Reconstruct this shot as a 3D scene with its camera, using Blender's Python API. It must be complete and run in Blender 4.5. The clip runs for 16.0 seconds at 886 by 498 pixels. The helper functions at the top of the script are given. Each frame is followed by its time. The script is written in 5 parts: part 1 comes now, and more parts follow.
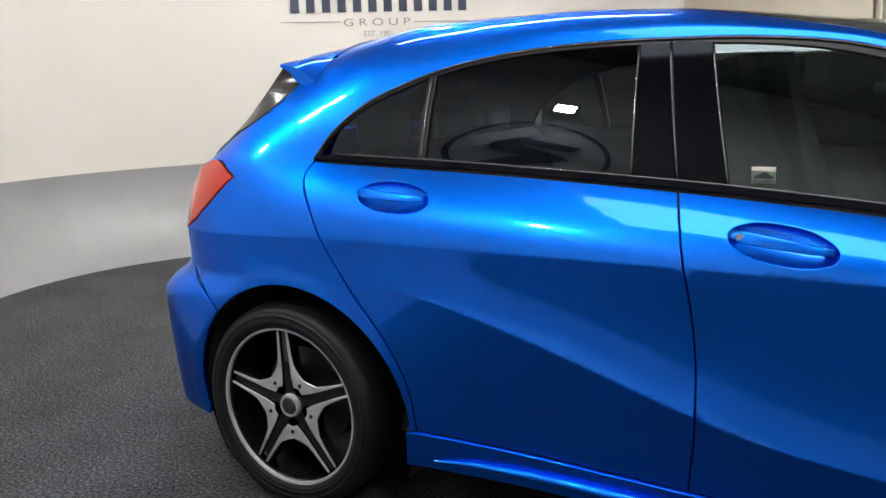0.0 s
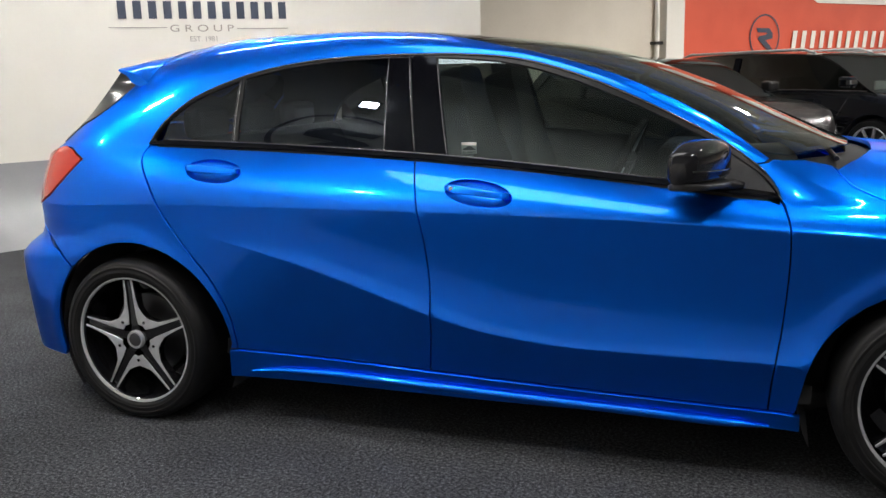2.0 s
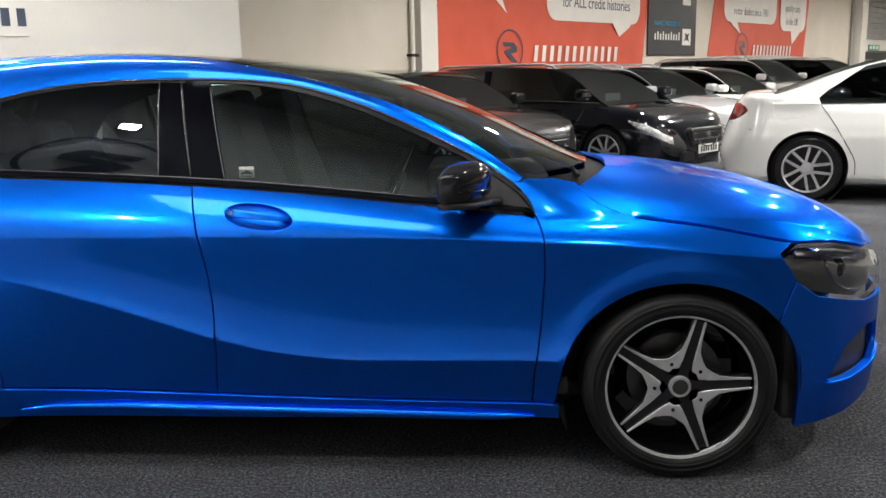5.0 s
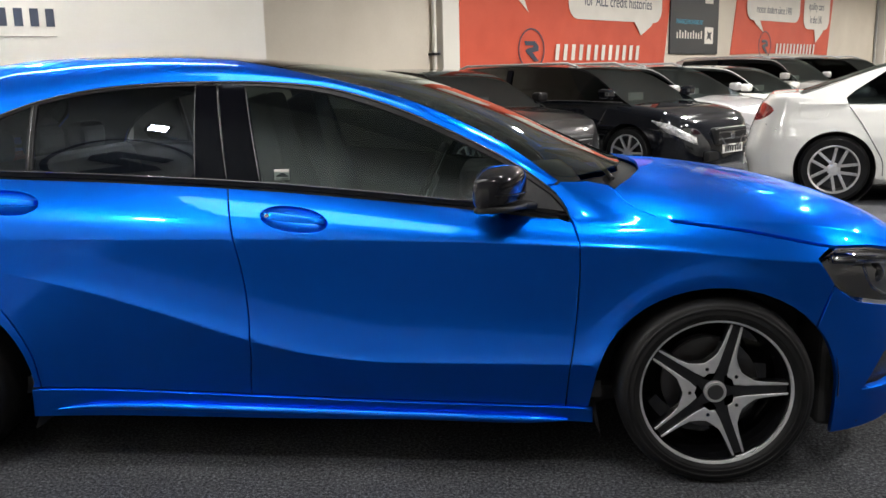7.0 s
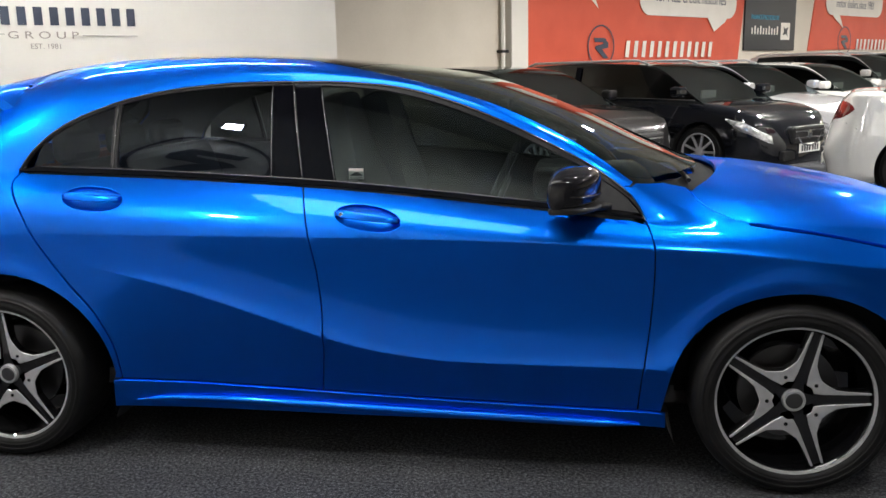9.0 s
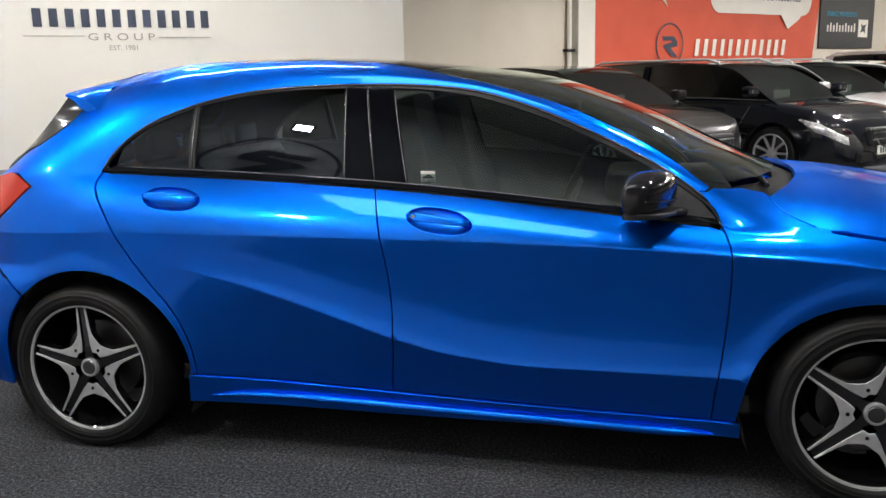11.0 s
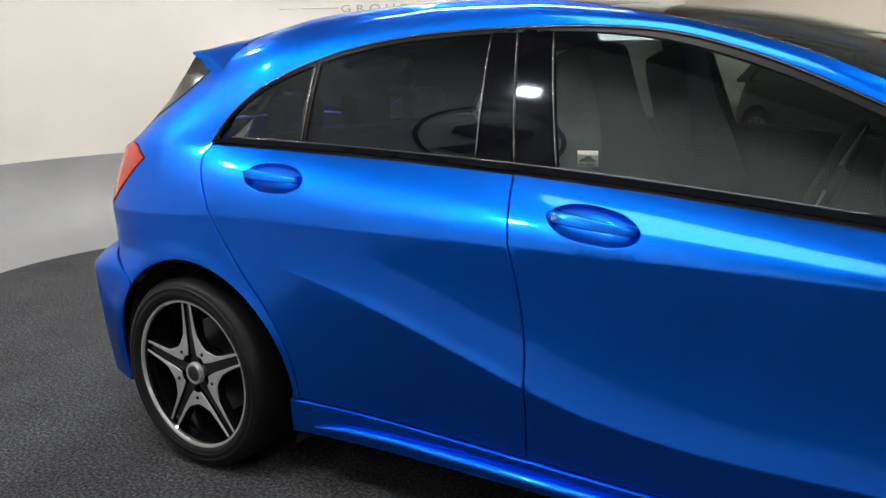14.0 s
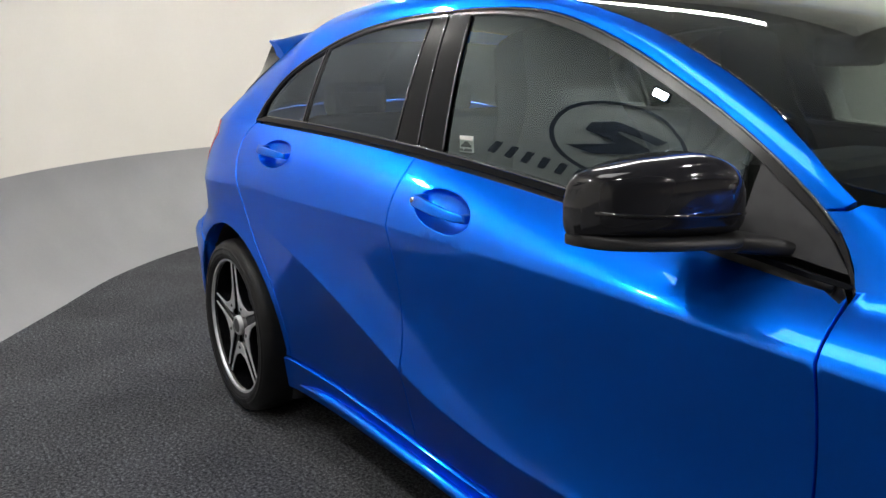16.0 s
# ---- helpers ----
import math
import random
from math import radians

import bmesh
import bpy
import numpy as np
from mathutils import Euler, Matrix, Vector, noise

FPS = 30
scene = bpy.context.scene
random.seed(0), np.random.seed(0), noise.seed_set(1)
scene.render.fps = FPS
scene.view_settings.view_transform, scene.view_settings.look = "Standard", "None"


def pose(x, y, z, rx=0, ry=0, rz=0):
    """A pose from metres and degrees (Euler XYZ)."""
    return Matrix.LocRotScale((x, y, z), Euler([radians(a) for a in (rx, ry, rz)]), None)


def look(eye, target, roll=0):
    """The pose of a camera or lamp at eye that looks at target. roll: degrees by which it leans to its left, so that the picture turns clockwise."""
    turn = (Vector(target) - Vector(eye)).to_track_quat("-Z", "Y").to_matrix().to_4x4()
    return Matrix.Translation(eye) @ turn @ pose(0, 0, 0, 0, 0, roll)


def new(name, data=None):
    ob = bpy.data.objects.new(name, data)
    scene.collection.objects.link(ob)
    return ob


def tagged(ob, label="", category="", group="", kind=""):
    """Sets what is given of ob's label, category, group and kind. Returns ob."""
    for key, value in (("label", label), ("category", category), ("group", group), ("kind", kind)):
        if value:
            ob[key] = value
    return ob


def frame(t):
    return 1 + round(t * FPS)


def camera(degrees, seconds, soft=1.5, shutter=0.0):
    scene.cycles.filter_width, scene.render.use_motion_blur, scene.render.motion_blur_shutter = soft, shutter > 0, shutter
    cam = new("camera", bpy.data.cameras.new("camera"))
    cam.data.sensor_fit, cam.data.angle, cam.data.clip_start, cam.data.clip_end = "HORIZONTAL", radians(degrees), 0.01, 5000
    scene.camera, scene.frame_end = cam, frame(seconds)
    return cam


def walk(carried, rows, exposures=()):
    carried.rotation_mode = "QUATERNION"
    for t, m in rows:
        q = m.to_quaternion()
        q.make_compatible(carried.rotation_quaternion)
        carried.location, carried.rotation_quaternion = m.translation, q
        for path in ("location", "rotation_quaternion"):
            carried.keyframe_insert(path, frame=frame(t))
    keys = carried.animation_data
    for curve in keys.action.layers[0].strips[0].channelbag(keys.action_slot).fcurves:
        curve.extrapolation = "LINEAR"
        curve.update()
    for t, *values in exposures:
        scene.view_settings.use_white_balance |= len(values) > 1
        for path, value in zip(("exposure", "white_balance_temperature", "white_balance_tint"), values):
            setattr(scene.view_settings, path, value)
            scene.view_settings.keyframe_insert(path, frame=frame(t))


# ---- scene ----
cam = camera(55.0, 16.0)
PATH = [
    (0, (1.616, -2.69, 1.239), (0.626, -0.994, 0.856), -2.0),
    (0.5, (1.797, -2.942, 1.256), (0.849, -1.223, 0.874), -1.9),
    (1, (1.905, -3.171, 1.262), (1.056, -1.402, 0.878), -1.8),
    (1.5, (2.017, -3.297, 1.252), (1.271, -1.483, 0.865), -1.8),
    (2, (2.12, -3.373, 1.235), (1.469, -1.523, 0.846), -1.7),
    (2.5, (2.143, -3.455, 1.238), (1.687, -1.546, 0.85), -1.5),
    (3, (2.139, -3.499, 1.253), (1.884, -1.554, 0.865), -1.3),
    (3.5, (2.145, -3.504, 1.272), (1.982, -1.549, 0.884), -1.4),
    (6, (2.064, -3.501, 1.311), (1.948, -1.543, 0.921), -1.3),
    (6.5, (2.053, -3.503, 1.316), (1.923, -1.546, 0.925), -1.2),
    (7, (2.049, -3.503, 1.319), (1.889, -1.549, 0.926), -1.3),
    (7.5, (2.04, -3.505, 1.32), (1.843, -1.554, 0.926), -1.3),
    (8, (2.033, -3.503, 1.322), (1.793, -1.557, 0.927), -1.3),
    (10.5, (2.0, -3.504, 1.343), (1.595, -1.586, 0.946), -1.4),
    (11, (1.989, -3.504, 1.345), (1.54, -1.596, 0.948), -1.4),
    (11.5, (1.98, -3.485, 1.346), (1.476, -1.592, 0.944), -1.4),
    (12, (2.027, -3.363, 1.327), (1.445, -1.493, 0.922), -1.7),
    (12.5, (2.094, -3.203, 1.309), (1.425, -1.363, 0.898), -1.8),
    (13, (2.054, -2.998, 1.294), (1.28, -1.201, 0.878), -1.6),
    (13.5, (2.034, -2.787, 1.269), (1.101, -1.067, 0.853), -1.9),
    (14, (2.093, -2.542, 1.229), (1.004, -0.916, 0.816), -2.0),
    (14.5, (2.257, -2.39, 1.204), (1.046, -0.849, 0.807), -1.8),
    (15, (2.414, -2.209, 1.207), (1.054, -0.799, 0.806), -1.8),
    (15.5, (2.594, -1.998, 1.202), (1.07, -0.768, 0.794), -2.0),
    (16, (2.868, -1.827, 1.166), (1.221, -0.764, 0.77), -1.4),
]
walk(cam, [(t, look(eye, target, roll)) for t, eye, target, roll in PATH])

from mathutils.geometry import delaunay_2d_cdt

# ---- world, lights, exposure ----
world = bpy.data.worlds.new("world")
scene.world = world
world.use_nodes = True
world.node_tree.nodes["Background"].inputs[0].default_value = (.82, .9, 1, 1)
world.node_tree.nodes["Background"].inputs[1].default_value = 0.05
FLOOD_GLOW = 900.0    # floodlights on the bay wall
FILL_GLOW = 38.0     # battens added beyond the car to fill the sign wall
LAMP_GLOW = 1750.0     # small round lamps over the showroom
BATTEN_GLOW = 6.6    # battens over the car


# ---- materials ----
def shader(name, colour=(.5, .5, .5), rough=.5, metal=0.0, **more):
    m = bpy.data.materials.new(name)
    m.use_nodes = True
    b = m.node_tree.nodes["Principled BSDF"]
    b.inputs["Base Color"].default_value = (*colour, 1)
    b.inputs["Roughness"].default_value = rough
    b.inputs["Metallic"].default_value = metal
    for key, value in more.items():
        b.inputs[key.replace("_", " ").title().replace("Ior", "IOR")].default_value = value
    return m


def nd(m, kind, **values):
    n = m.node_tree.nodes.new(kind)
    for key, value in values.items():
        n.inputs[key.replace("_", " ")].default_value = value
    return n


def wire(m, a, out, b, into):
    m.node_tree.links.new(a.outputs[out], b.inputs[into])


def mottled(m, low, high, scale=8.0, detail=4.0, fine=0.0, fine_scale=300.0, bump=0.0, bump_scale=200.0, rough=None, coords="Object"):
    """Two scales of colour and a fine relief."""
    b = m.node_tree.nodes["Principled BSDF"]
    tc = nd(m, "ShaderNodeTexCoord")
    n1 = nd(m, "ShaderNodeTexNoise", Scale=scale, Detail=detail)
    wire(m, tc, coords, n1, "Vector")
    ramp = nd(m, "ShaderNodeMix")
    ramp.data_type = "RGBA"
    ramp.inputs["A"].default_value, ramp.inputs["B"].default_value = (*low, 1), (*high, 1)
    mp = nd(m, "ShaderNodeMapRange", From_Min=.3, From_Max=.7)
    wire(m, n1, "Fac", mp, "Value")
    last = mp
    if fine:
        n2 = nd(m, "ShaderNodeTexNoise", Scale=fine_scale, Detail=2.0)
        wire(m, tc, coords, n2, "Vector")
        mp2 = nd(m, "ShaderNodeMapRange", From_Min=.3, From_Max=.7, To_Min=-fine, To_Max=fine)
        wire(m, n2, "Fac", mp2, "Value")
        add = nd(m, "ShaderNodeMath")
        wire(m, mp, "Result", add, 0)
        wire(m, mp2, "Result", add, 1)
        add.use_clamp = True
        m.node_tree.links.new(add.outputs[0], ramp.inputs["Factor"])
    else:
        m.node_tree.links.new(mp.outputs["Result"], ramp.inputs["Factor"])
    m.node_tree.links.new(ramp.outputs["Result"], b.inputs["Base Color"])
    if bump:
        n3 = nd(m, "ShaderNodeTexNoise", Scale=bump_scale, Detail=3.0)
        wire(m, tc, coords, n3, "Vector")
        bm_ = nd(m, "ShaderNodeBump", Strength=bump, Distance=.004)
        wire(m, n3, "Fac", bm_, "Height")
        m.node_tree.links.new(bm_.outputs[0], b.inputs["Normal"])
    if rough:
        mr = nd(m, "ShaderNodeMapRange", From_Min=.3, From_Max=.7, To_Min=rough[0], To_Max=rough[1])
        wire(m, n1, "Fac", mr, "Value")
        m.node_tree.links.new(mr.outputs["Result"], b.inputs["Roughness"])
    return m


def paint(name, colour, metal=.55, rough=.38, coat=1.33, edge=(1, 1, 1), weight=1.0, sharp=None):
    """Metallic lacquer under a clear coat: a soft flake lobe and, if sharp is given, a sharper one mixed in."""
    m = shader(name, colour, rough if metal else .1, metal, coat_weight=weight, coat_roughness=.01, coat_ior=coat, specular_ior_level=.1)
    b = m.node_tree.nodes["Principled BSDF"]
    b.inputs["Specular Tint"].default_value = (*edge, 1)
    tc = nd(m, "ShaderNodeTexCoord")
    v = nd(m, "ShaderNodeTexVoronoi", Scale=2600.0)
    wire(m, tc, "Object", v, "Vector")
    mix = nd(m, "ShaderNodeMix")
    mix.data_type = "RGBA"
    mix.inputs["A"].default_value = (*[c * .86 for c in colour], 1)
    mix.inputs["B"].default_value = (*[min(c * 1.14 + .004, 1) for c in colour], 1)
    sep = nd(m, "ShaderNodeSeparateColor")
    wire(m, v, "Color", sep, "Color")
    m.node_tree.links.new(sep.outputs[0], mix.inputs["Factor"])
    m.node_tree.links.new(mix.outputs["Result"], b.inputs["Base Color"])
    if sharp:
        b2 = nd(m, "ShaderNodeBsdfPrincipled", Roughness=sharp, Metallic=metal, Coat_Weight=weight, Coat_Roughness=.01, Coat_IOR=coat, Specular_IOR_Level=.1)
        b2.inputs["Specular Tint"].default_value = (*edge, 1)
        m.node_tree.links.new(mix.outputs["Result"], b2.inputs["Base Color"])
        both = nd(m, "ShaderNodeMixShader", Fac=.28)
        wire(m, b, 0, both, 1)
        wire(m, b2, 0, both, 2)
        wire(m, both, 0, m.node_tree.nodes["Material Output"], "Surface")
    return m


def glass(name, tint, rough=.0, gloss=1.7, sheen=(1, 1, 1)):
    """A thin tinted pane: a clear layer under a mirror gloss."""
    m = bpy.data.materials.new(name)
    m.use_nodes = True
    t = m.node_tree
    t.nodes.clear()
    o = nd(m, "ShaderNodeOutputMaterial")
    mix = nd(m, "ShaderNodeMixShader")
    tr = nd(m, "ShaderNodeBsdfTransparent")
    tr.inputs[0].default_value = (*tint, 1)
    gl = nd(m, "ShaderNodeBsdfGlossy")
    gl.inputs["Roughness"].default_value = rough
    gl.inputs["Color"].default_value = (*sheen, 1)
    fr = nd(m, "ShaderNodeFresnel", IOR=1.52)
    dbl = nd(m, "ShaderNodeMath")
    dbl.operation = "MULTIPLY"
    dbl.inputs[1].default_value = gloss
    dbl.use_clamp = True
    wire(m, fr, 0, dbl, 0)
    wire(m, dbl, 0, mix, 0)
    wire(m, tr, 0, mix, 1)
    wire(m, gl, 0, mix, 2)
    wire(m, mix, 0, o, "Surface")
    return m


def glow(name, colour, strength):
    m = shader(name, (.8, .8, .8), .5)
    b = m.node_tree.nodes["Principled BSDF"]
    b.inputs["Emission Color"].default_value = (*colour, 1)
    b.inputs["Emission Strength"].default_value = strength
    return m


def carpet(name):
    """Short needled pile: dark ground with single pale fibres, trodden lighter in places."""
    m = shader(name, (.04, .042, .045), .95, specular_ior_level=.0)
    b = m.node_tree.nodes["Principled BSDF"]
    tc = nd(m, "ShaderNodeTexCoord")
    grain = nd(m, "ShaderNodeTexNoise", Scale=420.0, Detail=3.0, Roughness=.8)
    tufts = nd(m, "ShaderNodeTexNoise", Scale=88.0, Detail=6.0, Roughness=.85)
    worn = nd(m, "ShaderNodeTexNoise", Scale=1.7, Detail=5.0, Roughness=.6)
    for n in (grain, tufts, worn):
        wire(m, tc, "Object", n, "Vector")
    both = nd(m, "ShaderNodeMath")
    both.operation = "MULTIPLY_ADD"
    wire(m, grain, "Fac", both, 0)
    both.inputs[1].default_value = .45
    wire(m, tufts, "Fac", both, 2)
    mr = nd(m, "ShaderNodeMapRange", From_Min=.58, From_Max=.95)
    wire(m, both, 0, mr, "Value")
    power = nd(m, "ShaderNodeMath")
    power.operation = "POWER"
    power.inputs[1].default_value = 2.2
    wire(m, mr, "Result", power, 0)
    mix = nd(m, "ShaderNodeMix")
    mix.data_type = "RGBA"
    mix.inputs["A"].default_value, mix.inputs["B"].default_value = (.018, .0185, .0208, 1), (.30, .308, .325, 1)
    m.node_tree.links.new(power.outputs[0], mix.inputs["Factor"])
    wr = nd(m, "ShaderNodeMapRange", From_Min=.3, From_Max=.7, To_Min=.75, To_Max=1.2)
    wire(m, worn, "Fac", wr, "Value")
    scale = nd(m, "ShaderNodeVectorMath")
    scale.operation = "SCALE"
    m.node_tree.links.new(mix.outputs["Result"], scale.inputs[0])
    m.node_tree.links.new(wr.outputs["Result"], scale.inputs["Scale"])
    m.node_tree.links.new(scale.outputs[0], b.inputs["Base Color"])
    bump = nd(m, "ShaderNodeBump", Strength=.25, Distance=.002)
    wire(m, grain, "Fac", bump, "Height")
    m.node_tree.links.new(bump.outputs[0], b.inputs["Normal"])
    return m


M_BLUE = paint("blue_metallic_paint", (.0, .152, .85), .98, .375, 1.34, (.0, .40, .62), .55, .08)
M_BLACK_GLOSS = shader("gloss_black", (.003, .003, .0045), .06, specular_ior_level=.12, specular_tint=(.72, .84, 1, 1))
M_GLINT = shader("glint_metal", (.11, .11, .115), .22, .85)
M_ROOF = shader("roof_glass_black", (.006, .006, .007), .015, specular_ior_level=.24)
M_MIRROR = shader("mirror_cap_black", (.010, .010, .012), .07, specular_ior_level=.38)
M_BLACK_SATIN = mottled(shader("satin_black_plastic", (.013, .013, .014), .5, specular_ior_level=.3), (.011, .011, .012), (.016, .016, .017), 30)
M_DARK = shader("dark_void", (.028, .028, .030), .9)
M_TRIM = shader("black_trim_strip", (.008, .008, .009), .28, specular_ior_level=.3)
M_CHARCOAL = mottled(shader("charcoal_grained_plastic", (.05, .05, .052), .55, specular_ior_level=.25), (.045, .045, .047), (.056, .056, .058), 40, bump=.15, bump_scale=900)
M_REFLECTOR = shader("lamp_reflector", (.45, .44, .42), .34, .6)
M_CHROME = shader("chrome", (.75, .76, .78), .1, 1.0)
M_ALLOY = mottled(shader("machined_alloy", (.60, .605, .62), .34, .6), (.55, .555, .57), (.66, .665, .68), 40, rough=(.28, .4))
M_RIM_BLACK = shader("rim_black_lacquer", (.006, .006, .007), .06, specular_ior_level=.5, coat_weight=.6)
M_TYRE = mottled(shader("tyre_rubber", (.012, .012, .013), .45, specular_ior_level=.2), (.008, .008, .0085), (.013, .013, .0135), 20, bump=.15, bump_scale=500, rough=(.36, .55))
M_DISC = shader("brake_disc_steel", (.12, .12, .125), .42, 1.0)
M_GLASS = glass("side_glass", (.48, .55, .52), gloss=2.0, sheen=(.78, .95, 1.0))
M_PRIVACY = glass("privacy_glass", (.11, .12, .118), gloss=.85, sheen=(.72, .85, 1.0))
M_SCREEN = glass("windscreen_glass", (.60, .66, .63), gloss=1.8, sheen=(.9, 1, .98))
M_RED_LENS = shader("red_lamp_lens", (.44, .030, .016), .16, specular_ior_level=.22, coat_weight=.06)
M_LENS = glass("headlamp_lens", (.85, .85, .85), gloss=1.0)
M_SEAT = mottled(shader("black_seat_cloth", (.008, .008, .009), .9, specular_ior_level=.2), (.008, .008, .0085), (.014, .014, .015), 60)
M_CABIN = mottled(shader("grey_cabin_plastic", (.025, .025, .026), .6), (.02, .02, .021), (.03, .03, .031), 30)
M_LINER = mottled(shader("headliner_cloth", (.45, .44, .42), .9), (.09, .088, .085), (.12, .118, .112), 20)
M_WALL = mottled(shader("cream_wall_paint", (.76, .73, .66), .55), (.70, .672, .61), (.74, .71, .648), 1.3, fine=.12, fine_scale=40, bump=.04, bump_scale=120)
M_BEIGE = mottled(shader("beige_wall_paint", (.62, .56, .47), .7), (.58, .52, .435), (.66, .60, .51), .9, fine=.1, fine_scale=30, bump=.05, bump_scale=90)
M_COVE = mottled(shader("grey_vinyl_cove", (.22, .22, .23), .32), (.20, .20, .21), (.24, .24, .25), 2.0, fine=.1, fine_scale=60, bump=.02, bump_scale=300, rough=(.36, .46))
M_CARPET = carpet("charcoal_carpet")
M_NAVY = shader("navy_sign_vinyl", (.045, .055, .085), .4)
M_LINE = shader("bronze_sign_line", (.30, .27, .24), .4)
M_RED = mottled(shader("orange_red_banner", (.62, .085, .04), .55), (.58, .075, .034), (.66, .095, .045), 1.5)
M_SIGN_WHITE = mottled(shader("white_print", (.78, .74, .68), .55), (.74, .70, .64), (.8, .76, .7), 3)
M_SIGN_BLACK = shader("black_print", (.012, .014, .018), .45)
M_SIGN_BLUE = shader("blue_print", (.05, .35, .55), .45)
M_CEIL = mottled(shader("grey_ceiling", (.42, .415, .40), .8), (.39, .385, .37), (.45, .445, .43), 1.2)
M_FILL = glow("light_panel", (1, .98, .955), FILL_GLOW)
M_FLOOD = glow("floodlight_lens", (1, .985, .96), FLOOD_GLOW)
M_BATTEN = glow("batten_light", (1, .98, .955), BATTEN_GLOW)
M_BAY_LAMP = glow("bay_lamp", (1, .98, .95), 250.0)
M_LAMP = glow("round_lamp", (1, .97, .92), LAMP_GLOW)
M_MESH = mottled(shader("intake_mesh_black", (.015, .015, .016), .5), (.004, .004, .004), (.03, .03, .032), 160, bump=.9, bump_scale=160)
M_FIN = mottled(shader("gloss_black_fin", (.02, .02, .02), .18, specular_ior_level=.6), (.018, .018, .018), (.026, .026, .026), 9)
M_COWL = mottled(shader("cowl_plastic", (.006, .006, .007), .7, specular_ior_level=.08), (.002, .002, .003), (.004, .004, .005), 60)
M_PLATE = shader("plate_white", (.7, .7, .66), .4)


# ---- building helpers ----
def mesh_of(name, bm, mat=None, smooth=False):
    me = bpy.data.meshes.new(name)
    bm.normal_update()
    bm.to_mesh(me)
    bm.free()
    for m in (mat if isinstance(mat, (list, tuple)) else [mat]):
        if m:
            me.materials.append(m)
    if smooth:
        for p in me.polygons:
            p.use_smooth = True
    return me


def part(name, bm, mat, parent=None, label="", smooth=False):
    ob = new(name, mesh_of(name, bm, mat, smooth))
    if parent:
        ob.parent = parent
    if label:
        ob["label"] = label
    return ob


def soft_edges(ob, angle=35):
    me = ob.data
    for p in me.polygons:
        p.use_smooth = True
    me.set_sharp_from_angle(angle=radians(angle))
    return ob


def thing(name, label, category, group="", kind="", at=(0, 0, 0), turn=0):
    ob = new(name)
    ob.empty_display_size = .1
    ob.matrix_basis = pose(*at, 0, 0, turn)
    return tagged(ob, label, category, group, kind)


def add_box(bm, lo, hi, bevel=0.0, segments=2, m=None):
    vs = [bm.verts.new((x, y, z)) for x in (lo[0], hi[0]) for y in (lo[1], hi[1]) for z in (lo[2], hi[2])]
    fs = [bm.faces.new([vs[i] for i in q]) for q in ((0, 1, 3, 2), (4, 6, 7, 5), (0, 4, 5, 1), (2, 3, 7, 6), (0, 2, 6, 4), (1, 5, 7, 3))]
    if bevel:
        es = list({e for f in fs for e in f.edges})
        out = bmesh.ops.bevel(bm, geom=es, offset=bevel, segments=segments, affect="EDGES", profile=.5)
        vs = list({v for f in out["faces"] for v in f.verts} | {v for v in vs if v.is_valid})
    if m is not None:
        bmesh.ops.transform(bm, matrix=m, verts=[v for v in vs if v.is_valid])
    return bm


def box(lo, hi, bevel=0.0, segments=2, m=None):
    return add_box(bmesh.new(), lo, hi, bevel, segments, m)


def add_prism(bm, outline, lo, hi, m=None):
    """A flat outline (x, y) raised from lo to hi."""
    a = [bm.verts.new((p[0], p[1], lo)) for p in outline]
    b = [bm.verts.new((p[0], p[1], hi)) for p in outline]
    n = len(a)
    bm.faces.new(a[::-1])
    bm.faces.new(b)
    for i in range(n):
        bm.faces.new((a[i], a[(i + 1) % n], b[(i + 1) % n], b[i]))
    if m is not None:
        bmesh.ops.transform(bm, matrix=m, verts=a + b)
    return bm


def prism(outline, lo, hi, m=None):
    return add_prism(bmesh.new(), outline, lo, hi, m)


def add_lathe(bm, profile, steps=48, m=None, closed=False):
    """A profile (radius, height) turned round the z axis."""
    rings = []
    for k in range(steps):
        a = 2 * math.pi * k / steps
        rings.append([bm.verts.new((r * math.cos(a), r * math.sin(a), h)) for r, h in profile])
    for k in range(steps):
        p, q = rings[k], rings[(k + 1) % steps]
        n = len(profile)
        for i in range(n if closed else n - 1):
            j = (i + 1) % n
            bm.faces.new((p[i], q[i], q[j], p[j]))
    if m is not None:
        bmesh.ops.transform(bm, matrix=m, verts=[v for r in rings for v in r])
    return bm


def lathe(profile, steps=48, m=None, closed=False):
    return add_lathe(bmesh.new(), profile, steps, m, closed)


def tube(points, radius, sides=8):
    """A round bar along points."""
    bm = bmesh.new()
    pts = [Vector(p) for p in points]
    rings = []
    for i, p in enumerate(pts):
        d = (pts[min(i + 1, len(pts) - 1)] - pts[max(i - 1, 0)]).normalized()
        u = d.orthogonal().normalized() if i == 0 else (u - d * u.dot(d)).normalized()
        v = d.cross(u)
        rings.append([bm.verts.new(p + radius * (u * math.cos(2 * math.pi * k / sides) + v * math.sin(2 * math.pi * k / sides))) for k in range(sides)])
    for a, b in zip(rings, rings[1:]):
        for k in range(sides):
            bm.faces.new((a[k], a[(k + 1) % sides], b[(k + 1) % sides], b[k]))
    bm.faces.new(rings[0][::-1])
    bm.faces.new(rings[-1])
    return bm


